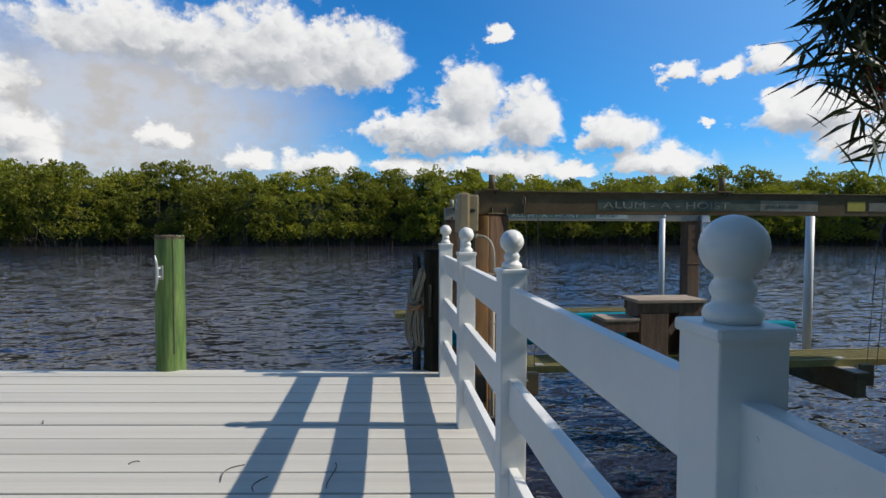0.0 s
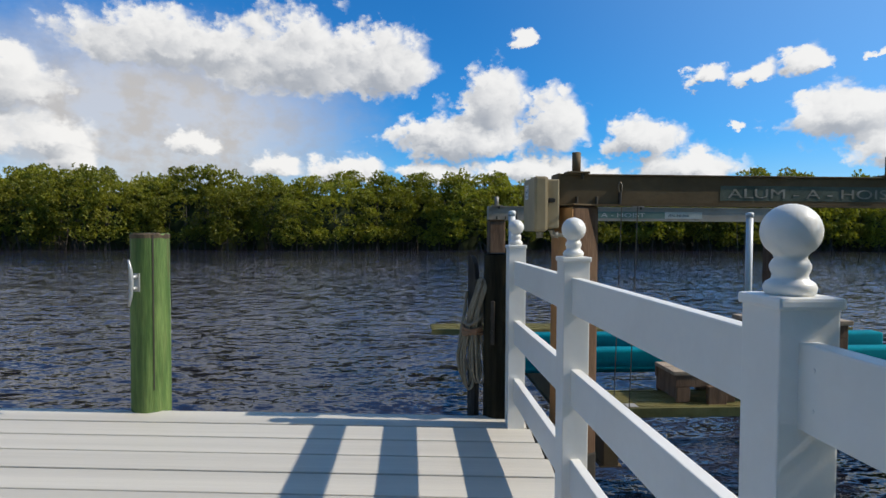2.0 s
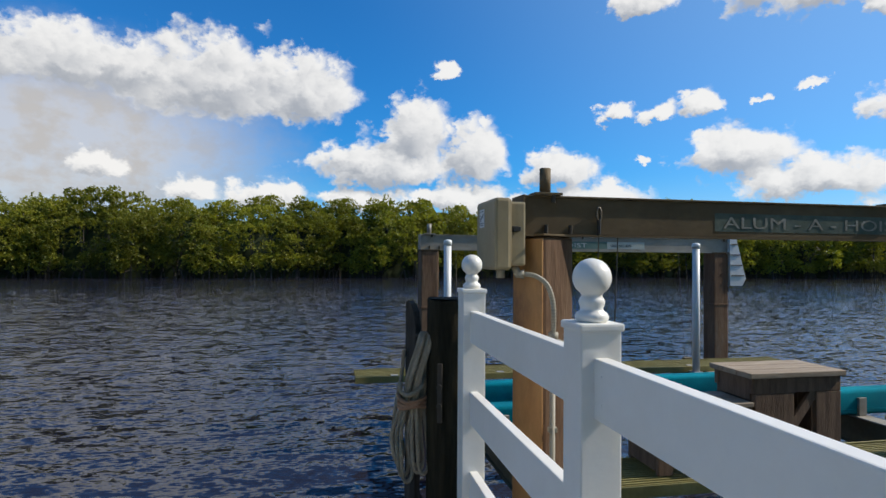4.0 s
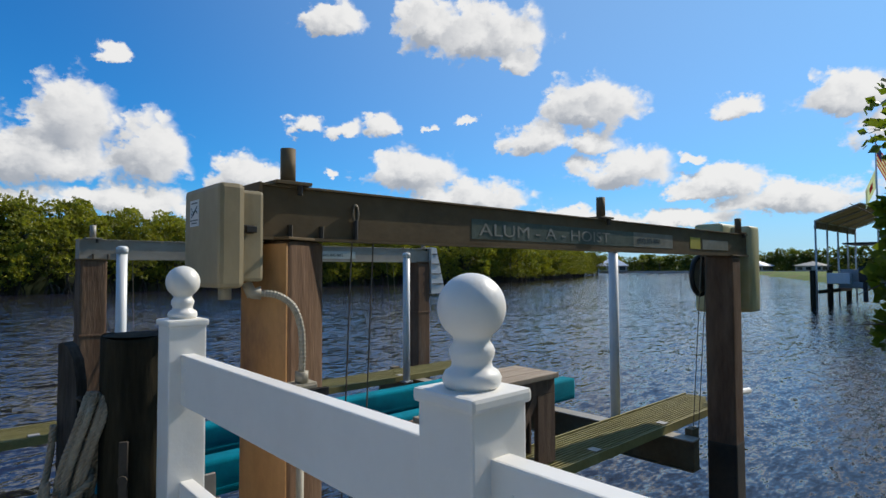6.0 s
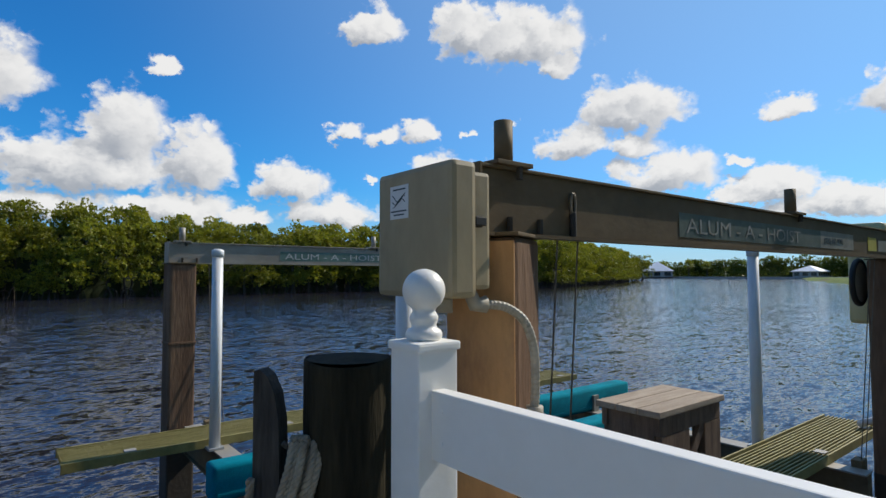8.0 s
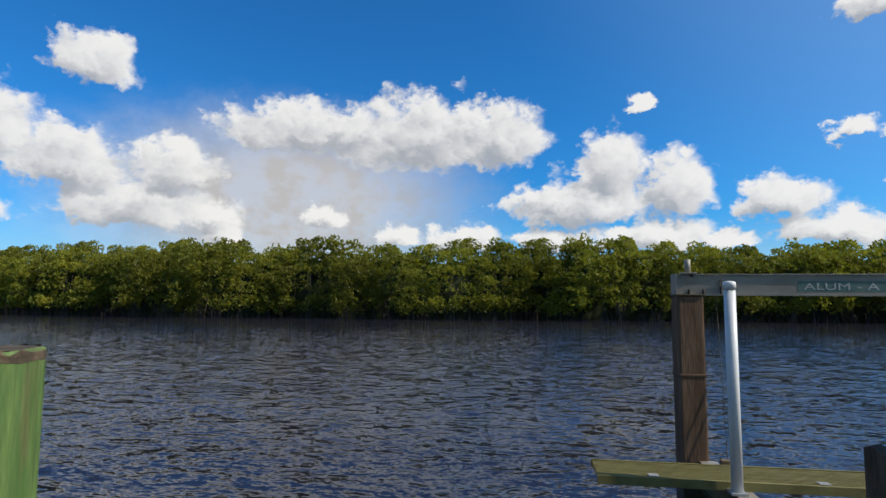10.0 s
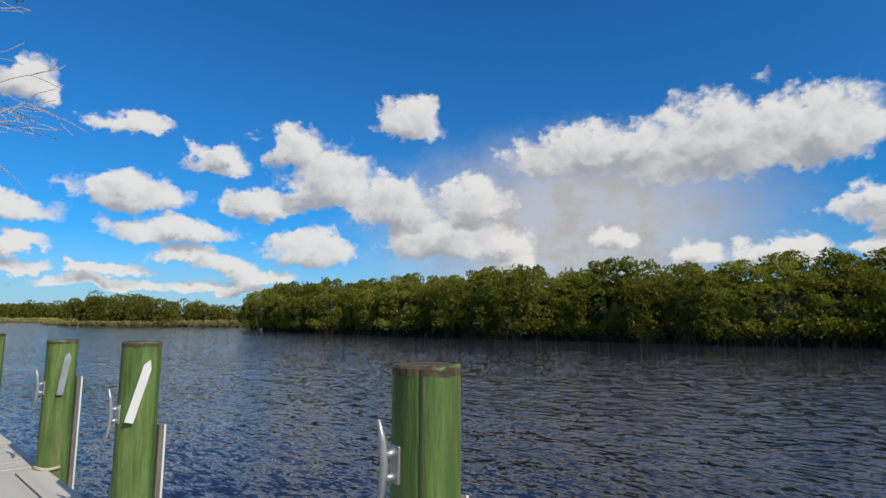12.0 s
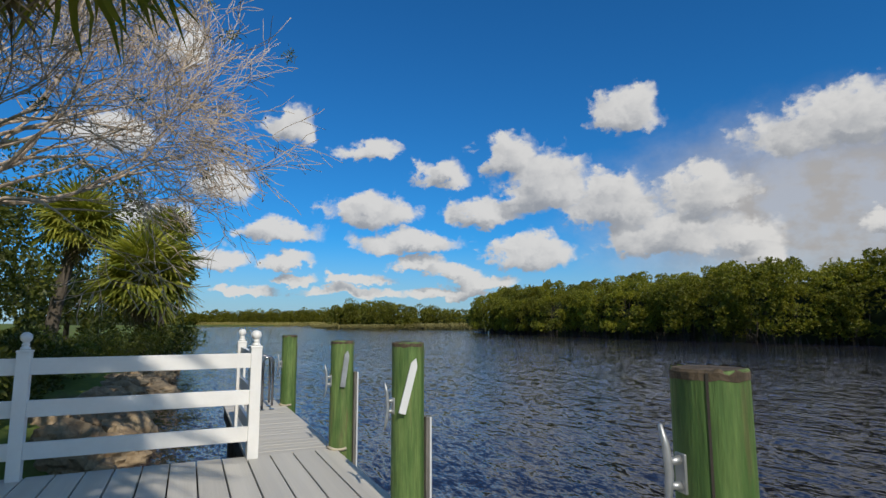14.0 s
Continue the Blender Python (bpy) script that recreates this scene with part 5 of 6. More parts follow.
wood_backing("undergrowth", [(-160 - 4.2 * i, 104 - 1.6 * i) for i in range(16)], 4.2, 5, "dark backing shell for the shade among the island's trees")


# ---------------------------------------------------------------- palms
def fan_mesh(seed, length, blades, spread, droop, mat, width=0.05):
    """A fan frond: a stalk along +x, then narrow folded blades spreading from its end and drooping at their tips."""
    r = np.random.default_rng(seed)
    bm = bmesh.new()
    stalk = length * 0.5
    tube(bm, [(0, 0, 0), (stalk * 0.5, 0, 0.03 * length), (stalk, 0, -0.01)], [0.022, 0.016, 0.01], 5)
    for i in range(blades):
        f = i / (blades - 1) - 0.5
        a = f * 2 * spread
        ln = length * 0.62 * (1 - 0.35 * abs(f * 2) ** 2) * r.uniform(0.9, 1.08)
        d = Vector((math.cos(a), math.sin(a), 0.18 * math.cos(a * 1.3) + r.normal() * 0.05))
        s = Vector((-math.sin(a), math.cos(a), 0.25 * (1 if i % 2 else -1))) * width * 0.5
        o = Vector((stalk, 0, 0))
        pts = []
        for t, wd in ((0.0, 0.25), (0.38, 1.0), (0.72, 0.7), (1.0, 0.0)):
            q = o + d * ln * t + Vector((0, 0, -droop * ln * t ** 2.3 * (0.7 + 0.6 * r.random())))
            pts.append((q - s * wd, q + s * wd))
        vs = [(bm.verts.new(a0), bm.verts.new(b0)) for a0, b0 in pts[:-1]]
        tip = bm.verts.new(pts[-1][0])
        for (a0, b0), (a1, b1) in zip(vs, vs[1:]):
            bm.faces.new((a0, b0, b1, a1))
        bm.faces.new((vs[-1][0], vs[-1][1], tip))
    me = bpy.data.meshes.new("frond")
    bm.to_mesh(me)
    bm.free()
    me.materials.append(mat)
    return me


FRONDS = [fan_mesh(s, 1.0, 24, 2.3, 0.42, PALM_GREEN, 0.05) for s in (1, 2, 3)]
DEAD = [fan_mesh(s, 1.0, 18, 1.5, 1.1, PALM_DEAD, 0.032) for s in (4, 5)]


def palm(x, y, ground, crown, reach, fronds, dead, label, lean=(0, 0), seed=1, thick=0.16, low=-35):
    base = thing("cabbage_palm", (x, y, ground), label, "palm", "cabbage palms on the shore")
    top = Vector((x + lean[0], y + lean[1], crown))
    bm = bmesh.new()
    pts, rad = [], []
    for i in range(22):
        s = i / 21
        pts.append(Vector((x, y, ground - 0.2)).lerp(top, s) + Vector((lean[0], lean[1], 0)) * (s * s - s) * 0.7)
        rad.append(thick * (1.15 - 0.25 * s) * (1 + 0.06 * (i % 2)))
    part("trunk", tube(bm, pts, rad, 12), BARK, base)
    r = random.Random(seed)
    for i in range(fronds + dead):
        is_dead = i >= fronds
        el = r.uniform(-78, -45) if is_dead else low + (95 - low) * ((i + 0.5) / fronds) ** 1.25
        az = i * 137.5 + r.uniform(-15, 15)
        size = reach * (r.uniform(0.85, 1.1) if not is_dead else r.uniform(0.6, 0.85))
        ob = new("dead_frond" if is_dead else "frond", r.choice(DEAD if is_dead else FRONDS))
        ob.parent = base
        ob.matrix_basis = Matrix.Translation(top - Vector((x, y, ground))) @ pose(0, 0, 0, 0, 0, az) @ pose(0, 0, 0, r.uniform(-20, 20), -el, 0) @ Matrix.Diagonal((size, size, size, 1))
    return base


palm(-27.0, 4.0, -0.2, 3.2, 2.3, 58, 26, "bushy cabbage palm with a skirt of dead fronds on the bank", seed=2, low=-38)
palm(-33.5, 5.0, -0.2, 5.9, 1.7, 40, 10, "tall cabbage palm behind the bushy one", seed=3, low=-40)
palm(-30.5, 0.5, -0.2, 5.6, 2.0, 46, 6, "leaning cabbage palm with a bare trunk on the lawn", (0.6, 0.9), seed=4, thick=0.24, low=-30)
palm(-24.0, -3.4, -0.2, 5.4, 2.7, 40, 6, "shaded cabbage palm on the lawn", seed=5, low=-40)
palm(-8.9, 0.35, -0.4, 6.75, 2.9, 26, 18, "tall cabbage palm whose dead fronds hang over the dock", (1.4, 1.1), seed=6, low=-45)
palm(4.4, -2.6, -0.3, 8.0, 2.5, 34, 6, "tall leaning cabbage palm behind the railing", (-2.2, 3.2), seed=7, low=-25)


# ---------------------------------------------------------------- branching trees
def grow(bm, tips, r, p, d, length, radius, level, bend, split, min_level=0, gravity=0.0):
    """A limb that bends and forks, tapering to twigs."""
    pts, rad = [p], [radius]
    n = 5 if level > 1 else 4
    for i in range(n):
        d = (d + Vector((r.gauss(0, bend), r.gauss(0, bend), r.gauss(0, bend) - gravity))).normalized()
        p = p + d * length / n
        pts.append(p)
        rad.append(max(radius * (1 - 0.45 * (i + 1) / n), 0.0075 if level < 3 else 0.012))
    tube(bm, pts, rad, 7 if level > 2 else (5 if level > 1 else 3), caps=False)
    if level == 0:
        tips.append((p, d))
        return
    for k in range(split + (1 if r.random() < 0.4 else 0)):
        at = pts[-1] if k < 2 else pts[r.randint(2, n)]
        axis = Vector((r.gauss(0, 1), r.gauss(0, 1), r.gauss(0, 1))).normalized()
        nd = (Matrix.Rotation(r.uniform(0.35, 0.8), 3, axis) @ d).normalized()
        grow(bm, tips, r, at, nd, length * r.uniform(0.62, 0.82), rad[-1] * 0.78, level - 1, bend * 1.08, split, gravity=gravity)


# bare pale tree leaning out over the bank
r = random.Random(8)
bare = thing("bare_tree", (-15.6, -1.8, -0.3), "leafless pale-barked tree spreading over the bank", "tree")
bm, tips = bmesh.new(), []
tube(bm, [(-15.6, -1.8, -0.5), (-15.5, -1.7, 1.6), (-15.2, -1.4, 3.2)], [0.26, 0.21, 0.17], 9)
for d, ln, rad in (((0.05, 0.95, 0.55), 3.0, 0.10), ((0.1, 0.7, 0.95), 3.1, 0.11), ((0.25, 0.35, 1.2), 3.1, 0.11), ((-0.3, 0.6, 1.0), 3.0, 0.09), ((0.3, -0.2, 1.2), 3.0, 0.09), ((0.15, 1.0, 0.25), 2.7, 0.08), ((0.35, 0.8, 0.75), 2.8, 0.08), ((0.0, 0.85, 0.75), 3.1, 0.09), ((0.2, 0.5, 1.3), 3.1, 0.09)):
    grow(bm, tips, r, Vector((-15.2, -1.4, r.uniform(2.4, 3.2))), Vector(d).normalized(), ln, rad, 5, 0.13, 3)
part("trunk", bm, PALE_BARK, bare, "bare branches and fine twigs")
rng2 = np.random.default_rng(31)
pick = [tips[i] for i in rng2.integers(0, len(tips), 420)]
leaves("dry_leaves", np.array([p for p, d in pick]) + rng2.normal(size=(len(pick), 3)) * 0.03, rng2.normal(size=(len(pick), 3)), 0.07, PALM_DEAD, bare, 0.6, 4)
moss_tips = [tips[i][0] for i in rng2.integers(0, len(tips), 26)]
mp = np.concatenate([np.array(q) + rng2.normal(size=(60, 3)) * 0.09 for q in moss_tips])
leaves("air_plants", mp, rng2.normal(size=mp.shape), 0.16, SHRUB, bare, 0.15, 6, label="grey-green air plants on the branches")


def leafy_tree(name, at, trunk_top, lobes, count, leaf, mat, label, seed, slim=0.45, category="tree", limbs=6):
    rr = np.random.default_rng(seed)
    base = thing(name, at, label, category)
    bm = bmesh.new()
    o, t = Vector(at), Vector(trunk_top)
    tube(bm, [o - Vector((0, 0, 0.3)), o.lerp(t, 0.5) + Vector((0.1, 0.05, 0)), t], [0.2, 0.16, 0.12], 9)
    for i in range(min(limbs, len(lobes))):
        c = Vector(lobes[i][:3])
        tube(bm, [t - Vector((0, 0, 0.1)), t.lerp(c, 0.5) + Vector((0, 0, 0.2)), c], [0.09, 0.06, 0.02], 6)
        for _ in range(5):
            e = c + Vector(rr.normal(size=3)) * lobes[i][3] * 0.6
            tube(bm, [c, c.lerp(e, 0.5) + Vector((0, 0, 0.06)), e], [0.018, 0.012, 0.005], 4)
    part("trunk", bm, BARK, base, "trunk and limbs")
    p, d = lobe_points(rr, count, np.array(lobes))
    leaves("crown", p, d + rr.normal(size=d.shape) * 0.6, leaf * (0.7 + 0.6 * rr.random(len(p))), mat, base, slim, seed)
    return base


def scatter(r, centre, spread, n, size):
    return [(centre[0] + r.gauss(0, spread[0]), centre[1] + r.gauss(0, spread[1]), centre[2] + r.gauss(0, spread[2]), r.uniform(*size)) for _ in range(n)]


r = random.Random(12)
# unseen oaks added behind the start to darken the posts' south faces
for x, y in ((-5.0, -8.5), (1.2, -7.5), (7.0, -6.5)):
    leafy_tree("oak_tree", (x, y, -0.2), (x, y, 2.6), scatter(r, (x, y + 0.3, 4.4), (2.0, 1.3, 1.7), 30, (0.8, 1.5)), 9000, 0.26, SHRUB, "broad oak added out of view behind the dock to block skylight", 44)
leafy_tree("oak_tree", (-23.5, -7.5, -0.2), (-23.0, -7.0, 3.0), scatter(r, (-22.5, -6.0, 4.6), (2.6, 2.2, 1.5), 34, (0.8, 1.5)), 15000, 0.22, SHRUB, "dark shady oak on the lawn", 41)
leafy_tree("oak_tree", (-34.0, -6.0, -0.2), (-34.0, -5.0, 4.0), scatter(r, (-34, -3.5, 5.2), (2.8, 2.4, 1.8), 34, (0.9, 1.7)), 14000, 0.26, SHRUB, "dark shady oak behind the palms", 42)
leafy_tree("oak_tree", (-46.0, 0.0, -0.2), (-46.0, 0.0, 3.0), scatter(r, (-46, 0.5, 3.4), (3.0, 3.0, 1.6), 34, (0.9, 1.7)), 12000, 0.34, SHRUB, "far oak closing the lawn", 43)
# shrubs along the left bank
for i, (x, y, s, n) in enumerate(((-13.4, 0.9, 0.55, 2600), (-9.9, 0.6, 0.55, 3200), (-11.8, 1.3, 0.6, 3400), (-15.3, 1.2, 0.7, 3600), (-13.0, -0.6, 0.9, 4200), (-17.0, -0.4, 0.95, 4400), (-20.0, 0.9, 0.9, 4200), (-17.6, 1.6, 0.7, 3200), (-22.6, 2.6, 0.8, 3600), (-26.0, 3.9, 0.9, 4200), (-29.5, 4.9, 0.9, 3600), (-24.6, 3.2, 0.7, 3000), (-11.2, 0.2, 0.5, 2400), (-32.0, 5.6, 0.8, 3000))):
    base = thing("shrub", (x, y, -0.35), "tangled green shrub on the eroded bank", "shrub", "shrubs on the bank")
    rr = np.random.default_rng(60 + i)
    lob = scatter(random.Random(i), (x, y, 0.15 + 0.35 * s), (0.9 * s, 0.7 * s, 0.35 * s), 16, (0.3 * s, 0.65 * s))
    p, d = lobe_points(rr, n, np.array(lob))
    leaves("foliage", p, d + rr.normal(size=d.shape) * 0.6, 0.13 * (0.7 + 0.6 * rr.random(len(p))), SHRUB, base, 0.4, i)
    bm = bmesh.new()
    for k in range(8):
        e = Vector(lob[k][:3])
        tube(bm, [(x, y, -0.5), (x + (e.x - x) * 0.4, y + (e.y - y) * 0.4, (e.z - 0.4) * 0.5), e], [0.02, 0.014, 0.005], 5)
    part("stems", bm, BARK, base)


def boulder(x, y, z, size, seed):
    bm = bmesh.new()
    bmesh.ops.create_icosphere(bm, subdivisions=4, radius=1.0)
    for v in bm.verts:
        k = 1 + 0.10 * noise.noise(v.co * 8.0 + Vector((seed, seed, 0))) + 0.35 * noise.noise(v.co * 1.3 + Vector((seed, 0, 0))) + 0.16 * noise.noise(v.co * 3.4 + Vector((0, seed, 0)))
        v.co = Vector((v.co.x * size[0], v.co.y * size[1], v.co.z * size[2])) * k + Vector((x, y, z))
    return tagged(part("rock", bm, ROCK), "eroded brown rock on the river bank", "rock", "rocks on the bank")


r = random.Random(3)
for i in range(64):
    x = -10.5 - 22 * (i / 64) + r.uniform(-0.6, 0.6)
    y = float(south_shore(np.array(x))) + r.uniform(-0.75, 0.45)
    boulder(x, y, -0.95 + r.uniform(0.0, 0.30) + (0.25 if y < south_shore(np.array(x)) - 0.1 else 0), (r.uniform(0.3, 0.75), r.uniform(0.25, 0.6), r.uniform(0.18, 0.42)), i * 3.1)

# sea grape leaning in from the shore on the lift's far side
r = random.Random(21)
lob = [(7.1, 3.55, 2.75, 0.42), (6.7, 3.72, 2.35, 0.35), (6.35, 3.80, 1.75, 0.34), (6.5, 3.78, 1.2, 0.45), (6.5, 3.80, 0.65, 0.4), (6.9, 3.70, 0.15, 0.35), (7.3, 3.50, 1.9, 0.7), (7.5, 3.40, 1.1, 0.75), (7.6, 3.30, 3.1, 0.5)]
lob += scatter(r, (8.4, 2.8, 1.7), (0.6, 0.5, 0.8), 24, (0.35, 0.75))
lob = [(x + 0.16, y - 0.31, z, s) for x, y, z, s in lob]
leafy_tree("sea_grape", (9.0, 0.4, -0.3), (8.6, 1.9, 0.9), lob, 15000, 0.105, SEA_GRAPE, "round-leaved green tree leaning over the water", 51, 0.85, limbs=9)

# bottlebrush tree over the start of the railing, with hanging sprays of narrow leaves
brush = thing("bottlebrush_tree", (3.0, -1.6, -0.4), "weeping bottlebrush tree with narrow leaves and pink flowers", "tree")
bm, tips = bmesh.new(), []
tube(bm, [(3.1, -1.9, -0.8), (3.0, -1.7, 0.9), (2.8, -1.2, 2.0)], [0.13, 0.11, 0.08], 9)
r = random.Random(17)
for d in ((-0.3, 0.9, 0.35), (-0.5, 0.7, 0.6), (-0.9, 0.3, 0.8), (0.3, 0.8, 0.5), (0.5, 0.1, 1.0), (-0.7, -0.5, 1.0), (-0.2, 0.6, 0.9), (-0.1, 0.9, 0.15)):
    grow(bm, tips, r, Vector((2.8, -1.2, 2.1)), Vector(d).normalized(), 0.75, 0.05, 3, 0.16, 2, gravity=0.04)
# two sprays that hang low over the railing
low = [[(2.4, 0.2, 2.9), (1.95, 1.3, 2.75), (1.66, 1.66, 2.3), (1.58, 1.70, 1.84)], [(2.4, 0.2, 2.9), (2.1, 1.3, 2.7), (1.85, 1.72, 2.2), (1.80, 1.76, 1.66)],
       [(2.4, 0.2, 2.9), (1.95, 1.3, 2.85), (1.66, 1.62, 2.5), (1.60, 1.66, 2.08)], [(2.5, 0.2, 2.8), (2.1, 1.4, 2.7), (1.84, 1.66, 2.4), (1.78, 1.70, 1.95)]]
for line in low:
    tube(bm, line, [0.012, 0.009, 0.006, 0.003], 5)
    for s in np.linspace(0.72, 1.0, 7):
        q = s * 2.999
        j = int(q)
        tips.append((Vector(line[j]).lerp(Vector(line[j + 1]), q - j), Vector((0, 0.1, -1))))
tube(bm, [(1.60, 1.67, 2.1), (1.45, 1.72, 1.93), (1.32, 1.76, 1.92)], [0.003, 0.0025, 0.0015], 4)
part("trunk", bm, BARK, brush, "trunk and thin branches")
rr = np.random.default_rng(71)
P, W = [], []
# crown lobes out of view, mostly added to keep light off the near post
shade_lobes = np.array([(2.3, 0.25, 2.5, 0.6), (2.75, -0.1, 2.95, 0.75), (2.95, 0.5, 3.05, 0.6), (2.0, 0.05, 2.1, 0.45), (2.6, 0.7, 2.45, 0.5), (2.3, -0.7, 2.6, 0.7), (2.1, 0.55, 2.3, 0.4), (3.4, 0.0, 3.7, 0.8), (3.6, -1.0, 3.6, 0.9), (2.6, -1.3, 3.0, 0.8), (4.2, -0.4, 4.2, 0.8), (3.2, -1.8, 3.2, 0.9), (1.3, -0.9, 2.6, 0.65), (0.7, -1.3, 2.8, 0.65), (1.9, -0.9, 2.4, 0.65), (1.4, -1.6, 2.3, 0.75),
                        (2.0, 0.42, 2.5, 0.34), (2.4, 0.38, 2.8, 0.38), (2.8, 0.34, 3.15, 0.42), (2.2, 0.1, 2.75, 0.4), (2.55, 0.0, 3.1, 0.45),
                        (1.3, -0.1, 1.6, 0.45), (1.5, -0.3, 0.9, 0.5), (1.2, -0.8, 1.4, 0.5), (1.05, -1.2, 2.0, 0.45), (1.2, -0.7, 0.5, 0.45), (1.5, 0.0, 2.1, 0.4)])
p, d = lobe_points(rr, 66000, shade_lobes)
P.append(p)
W.append(d + rr.normal(size=d.shape))
for p, d in tips:
    k = 34
    P.append(np.array(p) + rr.normal(size=(k, 3)) * [0.05, 0.05, 0.06])
    W.append(rr.normal(size=(k, 3)) + np.array(d) * 0.5)
leaves("crown", np.concatenate(P), np.concatenate(W), 0.15 * (0.6 + 0.7 * rr.random(66000 + len(tips) * 34)), BRUSH, brush, 0.11, 7, 0.12)
p = np.array([1.79, 1.75, 1.78]) + rr.normal(size=(160, 3)) * [0.02, 0.02, 0.05]
leaves("flower", p, rr.normal(size=(160, 3)), 0.06, FLOWER, brush, 0.06, 9, label="pink bottlebrush flower")

# ---------------------------------------------------------------- the canopy dock and the far shore
def flag(parent, x, y, z, w, h, turn, mats, name="flag"):
    m = Matrix.Translation((x, y, z)) @ pose(0, 0, 0, 0, 0, turn)

    def cloth(name, x0, x1, z0, z1, mat, up, off=0.0):
        bm = bmesh.new()
        cols = 10
        grid = []
        for i in range(cols + 1):
            u = x0 + (x1 - x0) * i / cols
            sag = -0.95 * u - 0.1 * u * u
            grid.append([bm.verts.new(m @ Vector((u * 0.42, 0.10 * math.sin(u * 6) * u + off, zz + sag))) for zz in (z0, z1)])
        for a, b in zip(grid, grid[1:]):
            bm.faces.new((a[0], b[0], b[1], a[1]))
        return part(name, bm, mat, up)

    return cloth


pole = thing("flagpole", (34.6, 8.6, -0.2), "tall white flagpole with two flags on the canopy dock", "flagpole")
part("pole", tube(bmesh.new(), [(34.6, 8.6, -0.2), (34.6, 8.6, 7.75)], [0.06, 0.035], 10), PVC, pole, "", True)
part("finial", lathe(bmesh.new(), (34.6, 8.6, 7.74), [(0.05, 0), (0.16, 0.05), (0.16, 0.09), (0.04, 0.14), (0.01, 0.26)], 10), GALVANISED, pole)
cloth = flag(pole, 34.6, 8.6, 6.45, 1.3, 1.0, -75, None)
stars = cloth("flag", 0.0, 0.55, 0.62, 1.15, FLAG_BLUE, pole, 0.004)
for i in range(9):
    z0 = i * 0.128
    cloth("stripe", 0.0 if z0 < 0.6 else 0.551, 1.35, z0, z0 + 0.127, FLAG_RED if i % 2 == 0 else FLAG_WHITE, stars)
cloth = flag(pole, 34.6, 8.6, 5.35, 1.3, 1.0, 105, None)
second = cloth("flag", 0.0, 1.1, 0.0, 0.95, FLAG_WHITE, pole)
cloth("emblem", 0.4, 0.7, 0.3, 0.62, FLAG_RED, second, 0.01)

canopy = thing("boat_canopy", (40.5, 9.3, WATER_Z), "brown canvas boat canopy on a pile dock across the cove", "boat canopy")
ridge = 4.75
for side in (-1, 1):
    for i in range(9):
        x0, x1 = 36.2 + i * 1.05, 36.2 + (i + 1) * 1.05 - 0.07
        for a, b, mat, nm in ((x0, x1, CANVAS, "canvas_panel"), (x1, x1 + 0.07, CANVAS_STRIPE, "seam")):
            bm = bmesh.new()
            ys, zs = (9.6, 9.6 + side * 2.1, 9.6 + side * 2.15), (ridge, 3.95, 3.5)
            rows = [[bm.verts.new((x, yy, zz)) for x in (a, b)] for yy, zz in zip(ys, zs)]
            for p0, p1 in zip(rows, rows[1:]):
                bm.faces.new((p0[0], p0[1], p1[1], p1[0]))
            part(nm, bm, mat, canopy)
for x in (36.3, 38.7, 41.1, 43.5, 45.6):
    for y in (7.5, 11.7):
        part("post", tube(bmesh.new(), [(x, y, -2.0 if x in (36.3, 41.1, 45.6) else 0.3), (x, y, 3.9)], 0.05, 8), GALVANISED, canopy, "", True)
    part("rafter", tube(bmesh.new(), [(x, 7.5, 3.9), (x, 9.6, 4.7), (x, 11.7, 3.9)], 0.035, 6), GALVANISED, canopy)
for y in (7.5, 11.7):
    part("frame_rail", tube(bmesh.new(), [(36.2, y, 3.9), (45.7, y, 3.9)], 0.04, 6), GALVANISED, canopy)
for x, y in ((36.4, 11.9), (38.6, 11.6), (36.0, 8.4), (39.5, 7.4), (43.5, 11.7), (43.5, 7.4)):
    tagged(part("pile", tube(bmesh.new(), [(x, y, -2.4), (x, y, 1.15)], 0.15, 12), DARK_PILE, None, "", True), "dark round dock pile standing in the water", "dock pile", "canopy dock piles")
side_dock = thing("side_dock", (37.5, 7.0, -0.4), "grey plank dock beside the canopy", "dock")
for i in range(24):
    part("plank", box(bmesh.new(), 34.3 + i * 0.2, 34.48 + i * 0.2, 5.6, 8.3, -0.13, -0.09, 0), GREY_WOOD, side_dock)
part("frame", box(bmesh.new(), 34.3, 39.1, 8.25, 8.32, -0.42, -0.132), BROWN_WOOD, side_dock)
part("frame", box(bmesh.new(), 34.24, 34.31, 5.6, 8.3, -0.42, -0.132), BROWN_WOOD, side_dock)
boat = thing("pontoon_boat", (39.5, 9.8, 0.0), "grey boat with a black outboard under the canopy", "boat")
part("hull", box(bmesh.new(), 37.3, 43.0, 8.7, 10.9, 0.15, 0.55, 0.12), BOAT_GREY, boat)
part("side_wall", box(bmesh.new(), 37.4, 42.6, 8.75, 10.85, 0.551, 1.2, 0.05), BOAT_GREY, boat)
part("stern_box", box(bmesh.new(), 37.0, 37.39, 10.3, 11.4, 0.4, 1.0, 0.05), LABEL, boat, "pale box")
motor2 = part("outboard", box(bmesh.new(), 36.5, 37.0, 9.3, 9.85, 0.5, 1.35, 0.12), RUBBER, boat, "black outboard motor")
part("leg", box(bmesh.new(), 36.62, 36.86, 9.48, 9.68, -0.55, 0.499, 0.04), RUBBER, motor2)
part("canopy_frame", tube(bmesh.new(), [(38.0, 8.8, 1.2), (38.4, 8.8, 2.6), (41.5, 8.8, 2.7), (41.9, 8.8, 1.2)], 0.03, 6), STEEL, boat)
part("top", box(bmesh.new(), 38.3, 41.6, 8.7, 10.9, 2.62, 2.72, 0.04), RUBBER, boat, "dark sun top")
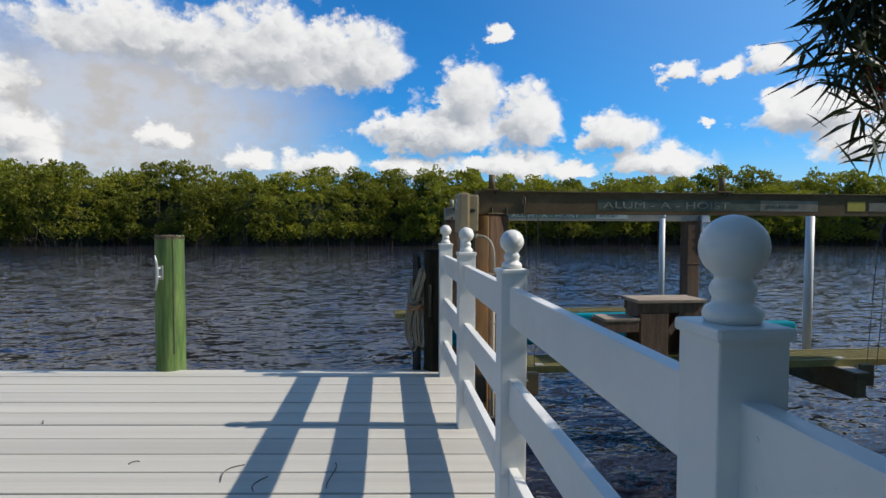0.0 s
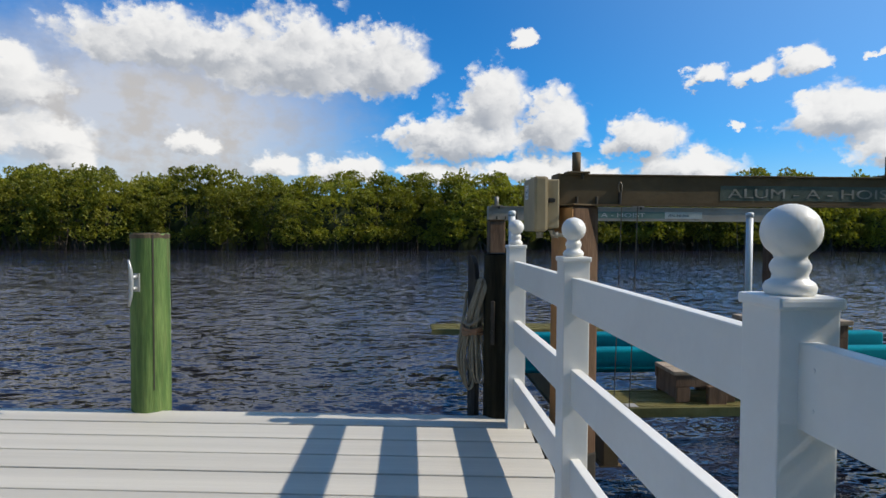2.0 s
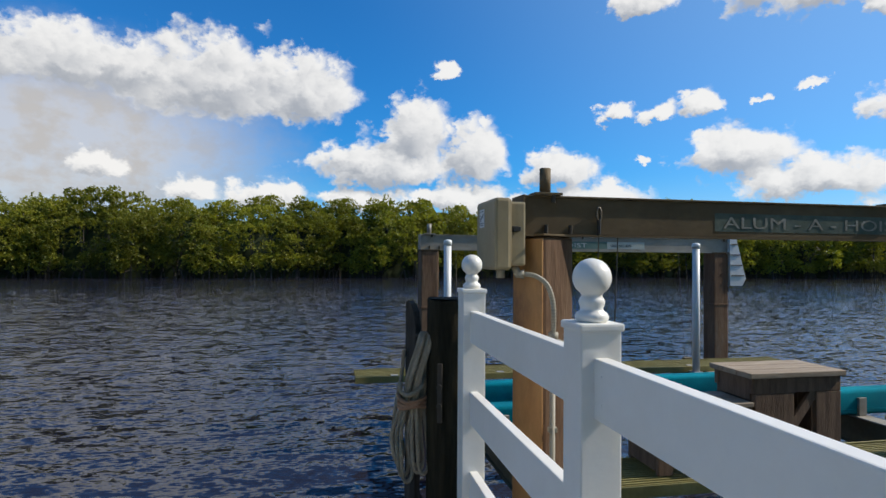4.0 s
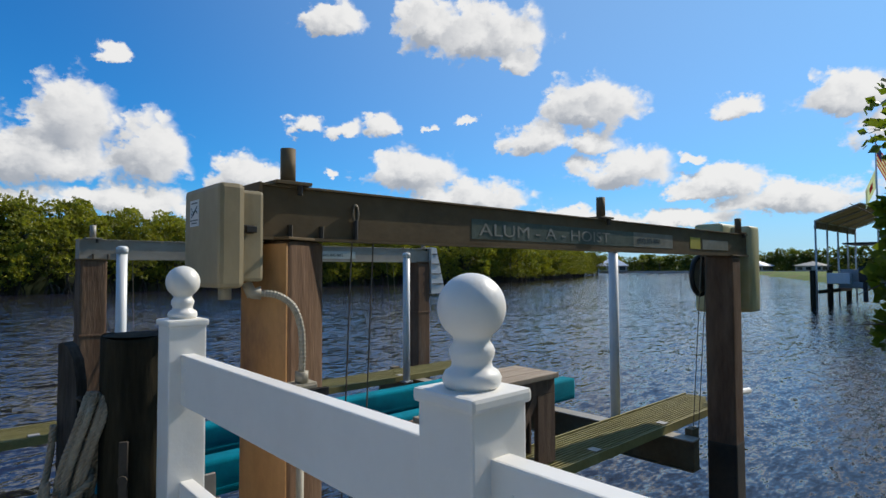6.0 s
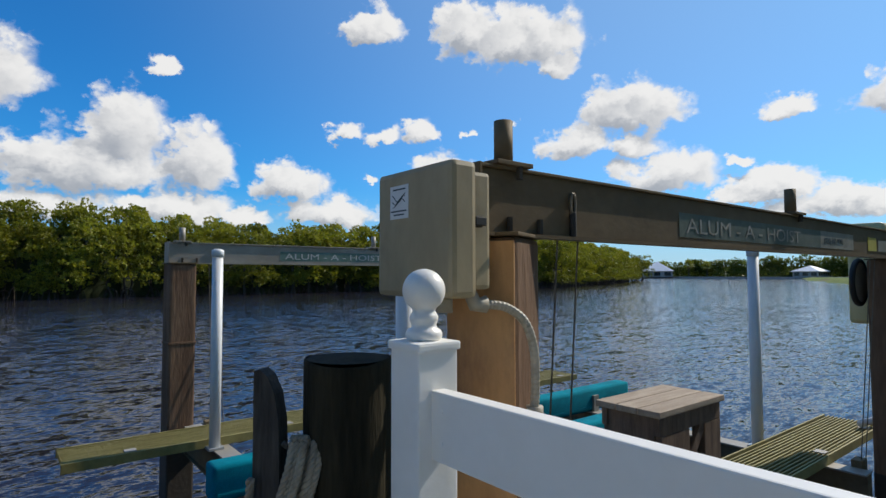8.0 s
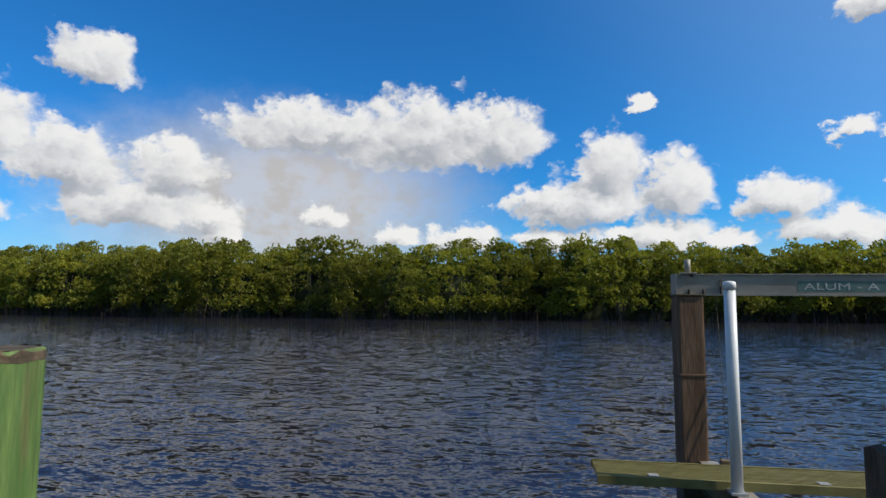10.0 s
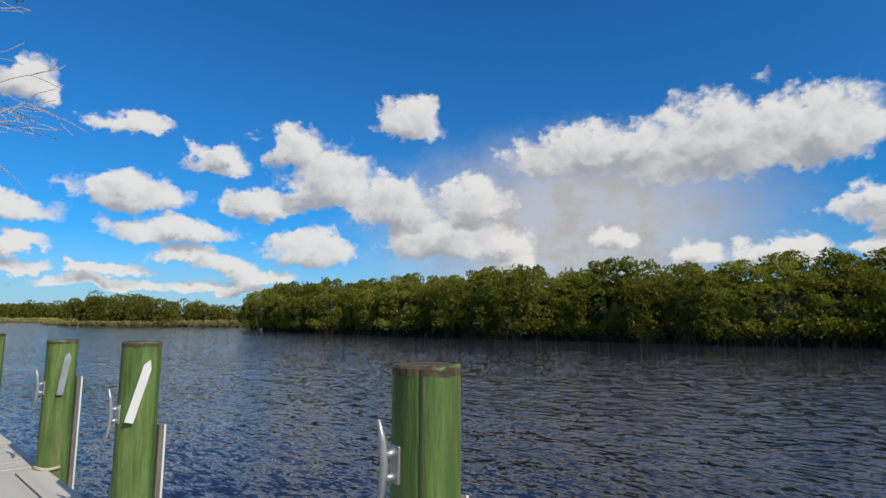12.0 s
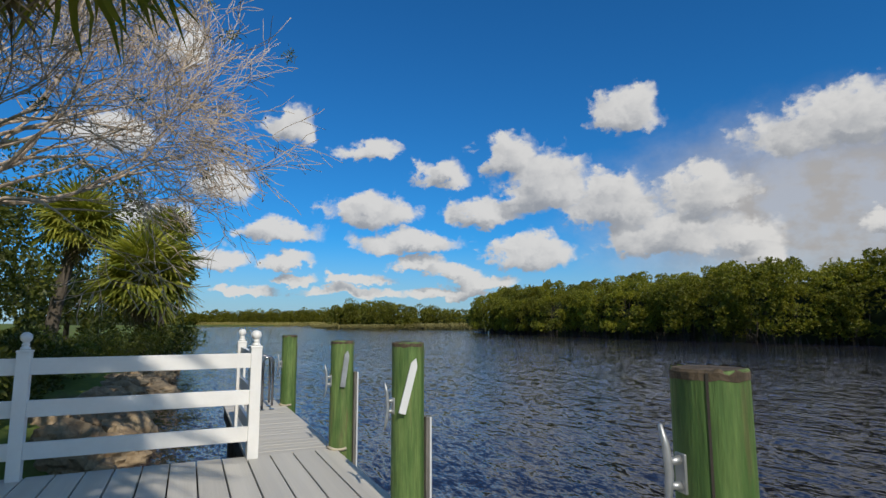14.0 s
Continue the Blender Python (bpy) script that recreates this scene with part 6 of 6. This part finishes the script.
part("cradle", box(bmesh.new(), 36.2, 43.4, 11.5, 11.62, -0.15, 0.05), DARK_PILE, boat)


def house(x, y, w, d, wall, ridge, turn, label, roof):
    base = thing("house", (x, y, -0.2), label, "house", turn=turn)
    m = placed(base)
    part("wall", box(bmesh.new(), -w / 2, w / 2, -d / 2, d / 2, 0.0, wall, 0, m), STUCCO, base)
    bm = bmesh.new()
    e = 0.9
    eave = [bm.verts.new(m @ Vector((sx * (w / 2 + e), sy * (d / 2 + e), wall - 0.1))) for sx, sy in ((-1, -1), (1, -1), (1, 1), (-1, 1))]
    top = [bm.verts.new(m @ Vector((sx * (w / 2 - d / 2), 0, ridge))) for sx in (-1, 1)]
    for f in ((eave[0], eave[1], top[1], top[0]), (eave[1], eave[2], top[1]), (eave[2], eave[3], top[0], top[1]), (eave[3], eave[0], top[0])):
        bm.faces.new(f)
    bm.faces.new(eave[::-1])
    part("roof", bm, roof, base)
    for i in range(5):
        wx = -w / 2 + w * (i + 0.5) / 5
        for sy in (-1, 1):
            win = part("window", box(bmesh.new(), wx - w * 0.07, wx + w * 0.07, sy * (d / 2 + 0.02) - 0.02, sy * (d / 2 + 0.02) + 0.02, 0.7, wall - 0.6, 0, m), DARK_GLASS, base)
    for sx in (-1, 1):
        for i in range(3):
            wy = -d / 2 + d * (i + 0.5) / 3
            part("window", box(bmesh.new(), sx * (w / 2 + 0.02) - 0.02, sx * (w / 2 + 0.02) + 0.02, wy - d * 0.1, wy + d * 0.1, 0.7, wall - 0.6, 0, m), DARK_GLASS, base)
    return base


house(312, 188, 24, 17, 3.6, 9.4, 30, "white-roofed bungalow on the far shore", ROOF_WHITE)
house(312, 106, 15, 11, 3.0, 5.6, 0, "pale-roofed house on the far shore", ROOF_WHITE)
house(308, 80, 13, 11, 2.8, 4.8, 0, "low tan house on the far shore", STUCCO)
wall_bm = bmesh.new()
for i in range(24):
    ya, yb = -10 + i * 10, i * 10
    box(wall_bm, 300 + 0.1 * (ya - 60) - 1.5, 300 + 0.1 * (ya - 60) + 0.6, ya, yb - 0.02, WATER_Z - 0.5, 0.05)
tagged(part("seawall", wall_bm, STUCCO), "low pale seawall along the far shore", "seawall", kind="structure")
for x, y, c in ((322, 190, 6.5), (325, 175, 7.2), (327, 165, 6.0), (322, 92, 8.2), (330, 140, 7.0)):
    palm(x, y, -0.2, c, 3.4, 26, 4, "distant palm on the far shore", seed=int(y), thick=0.25, low=-40)
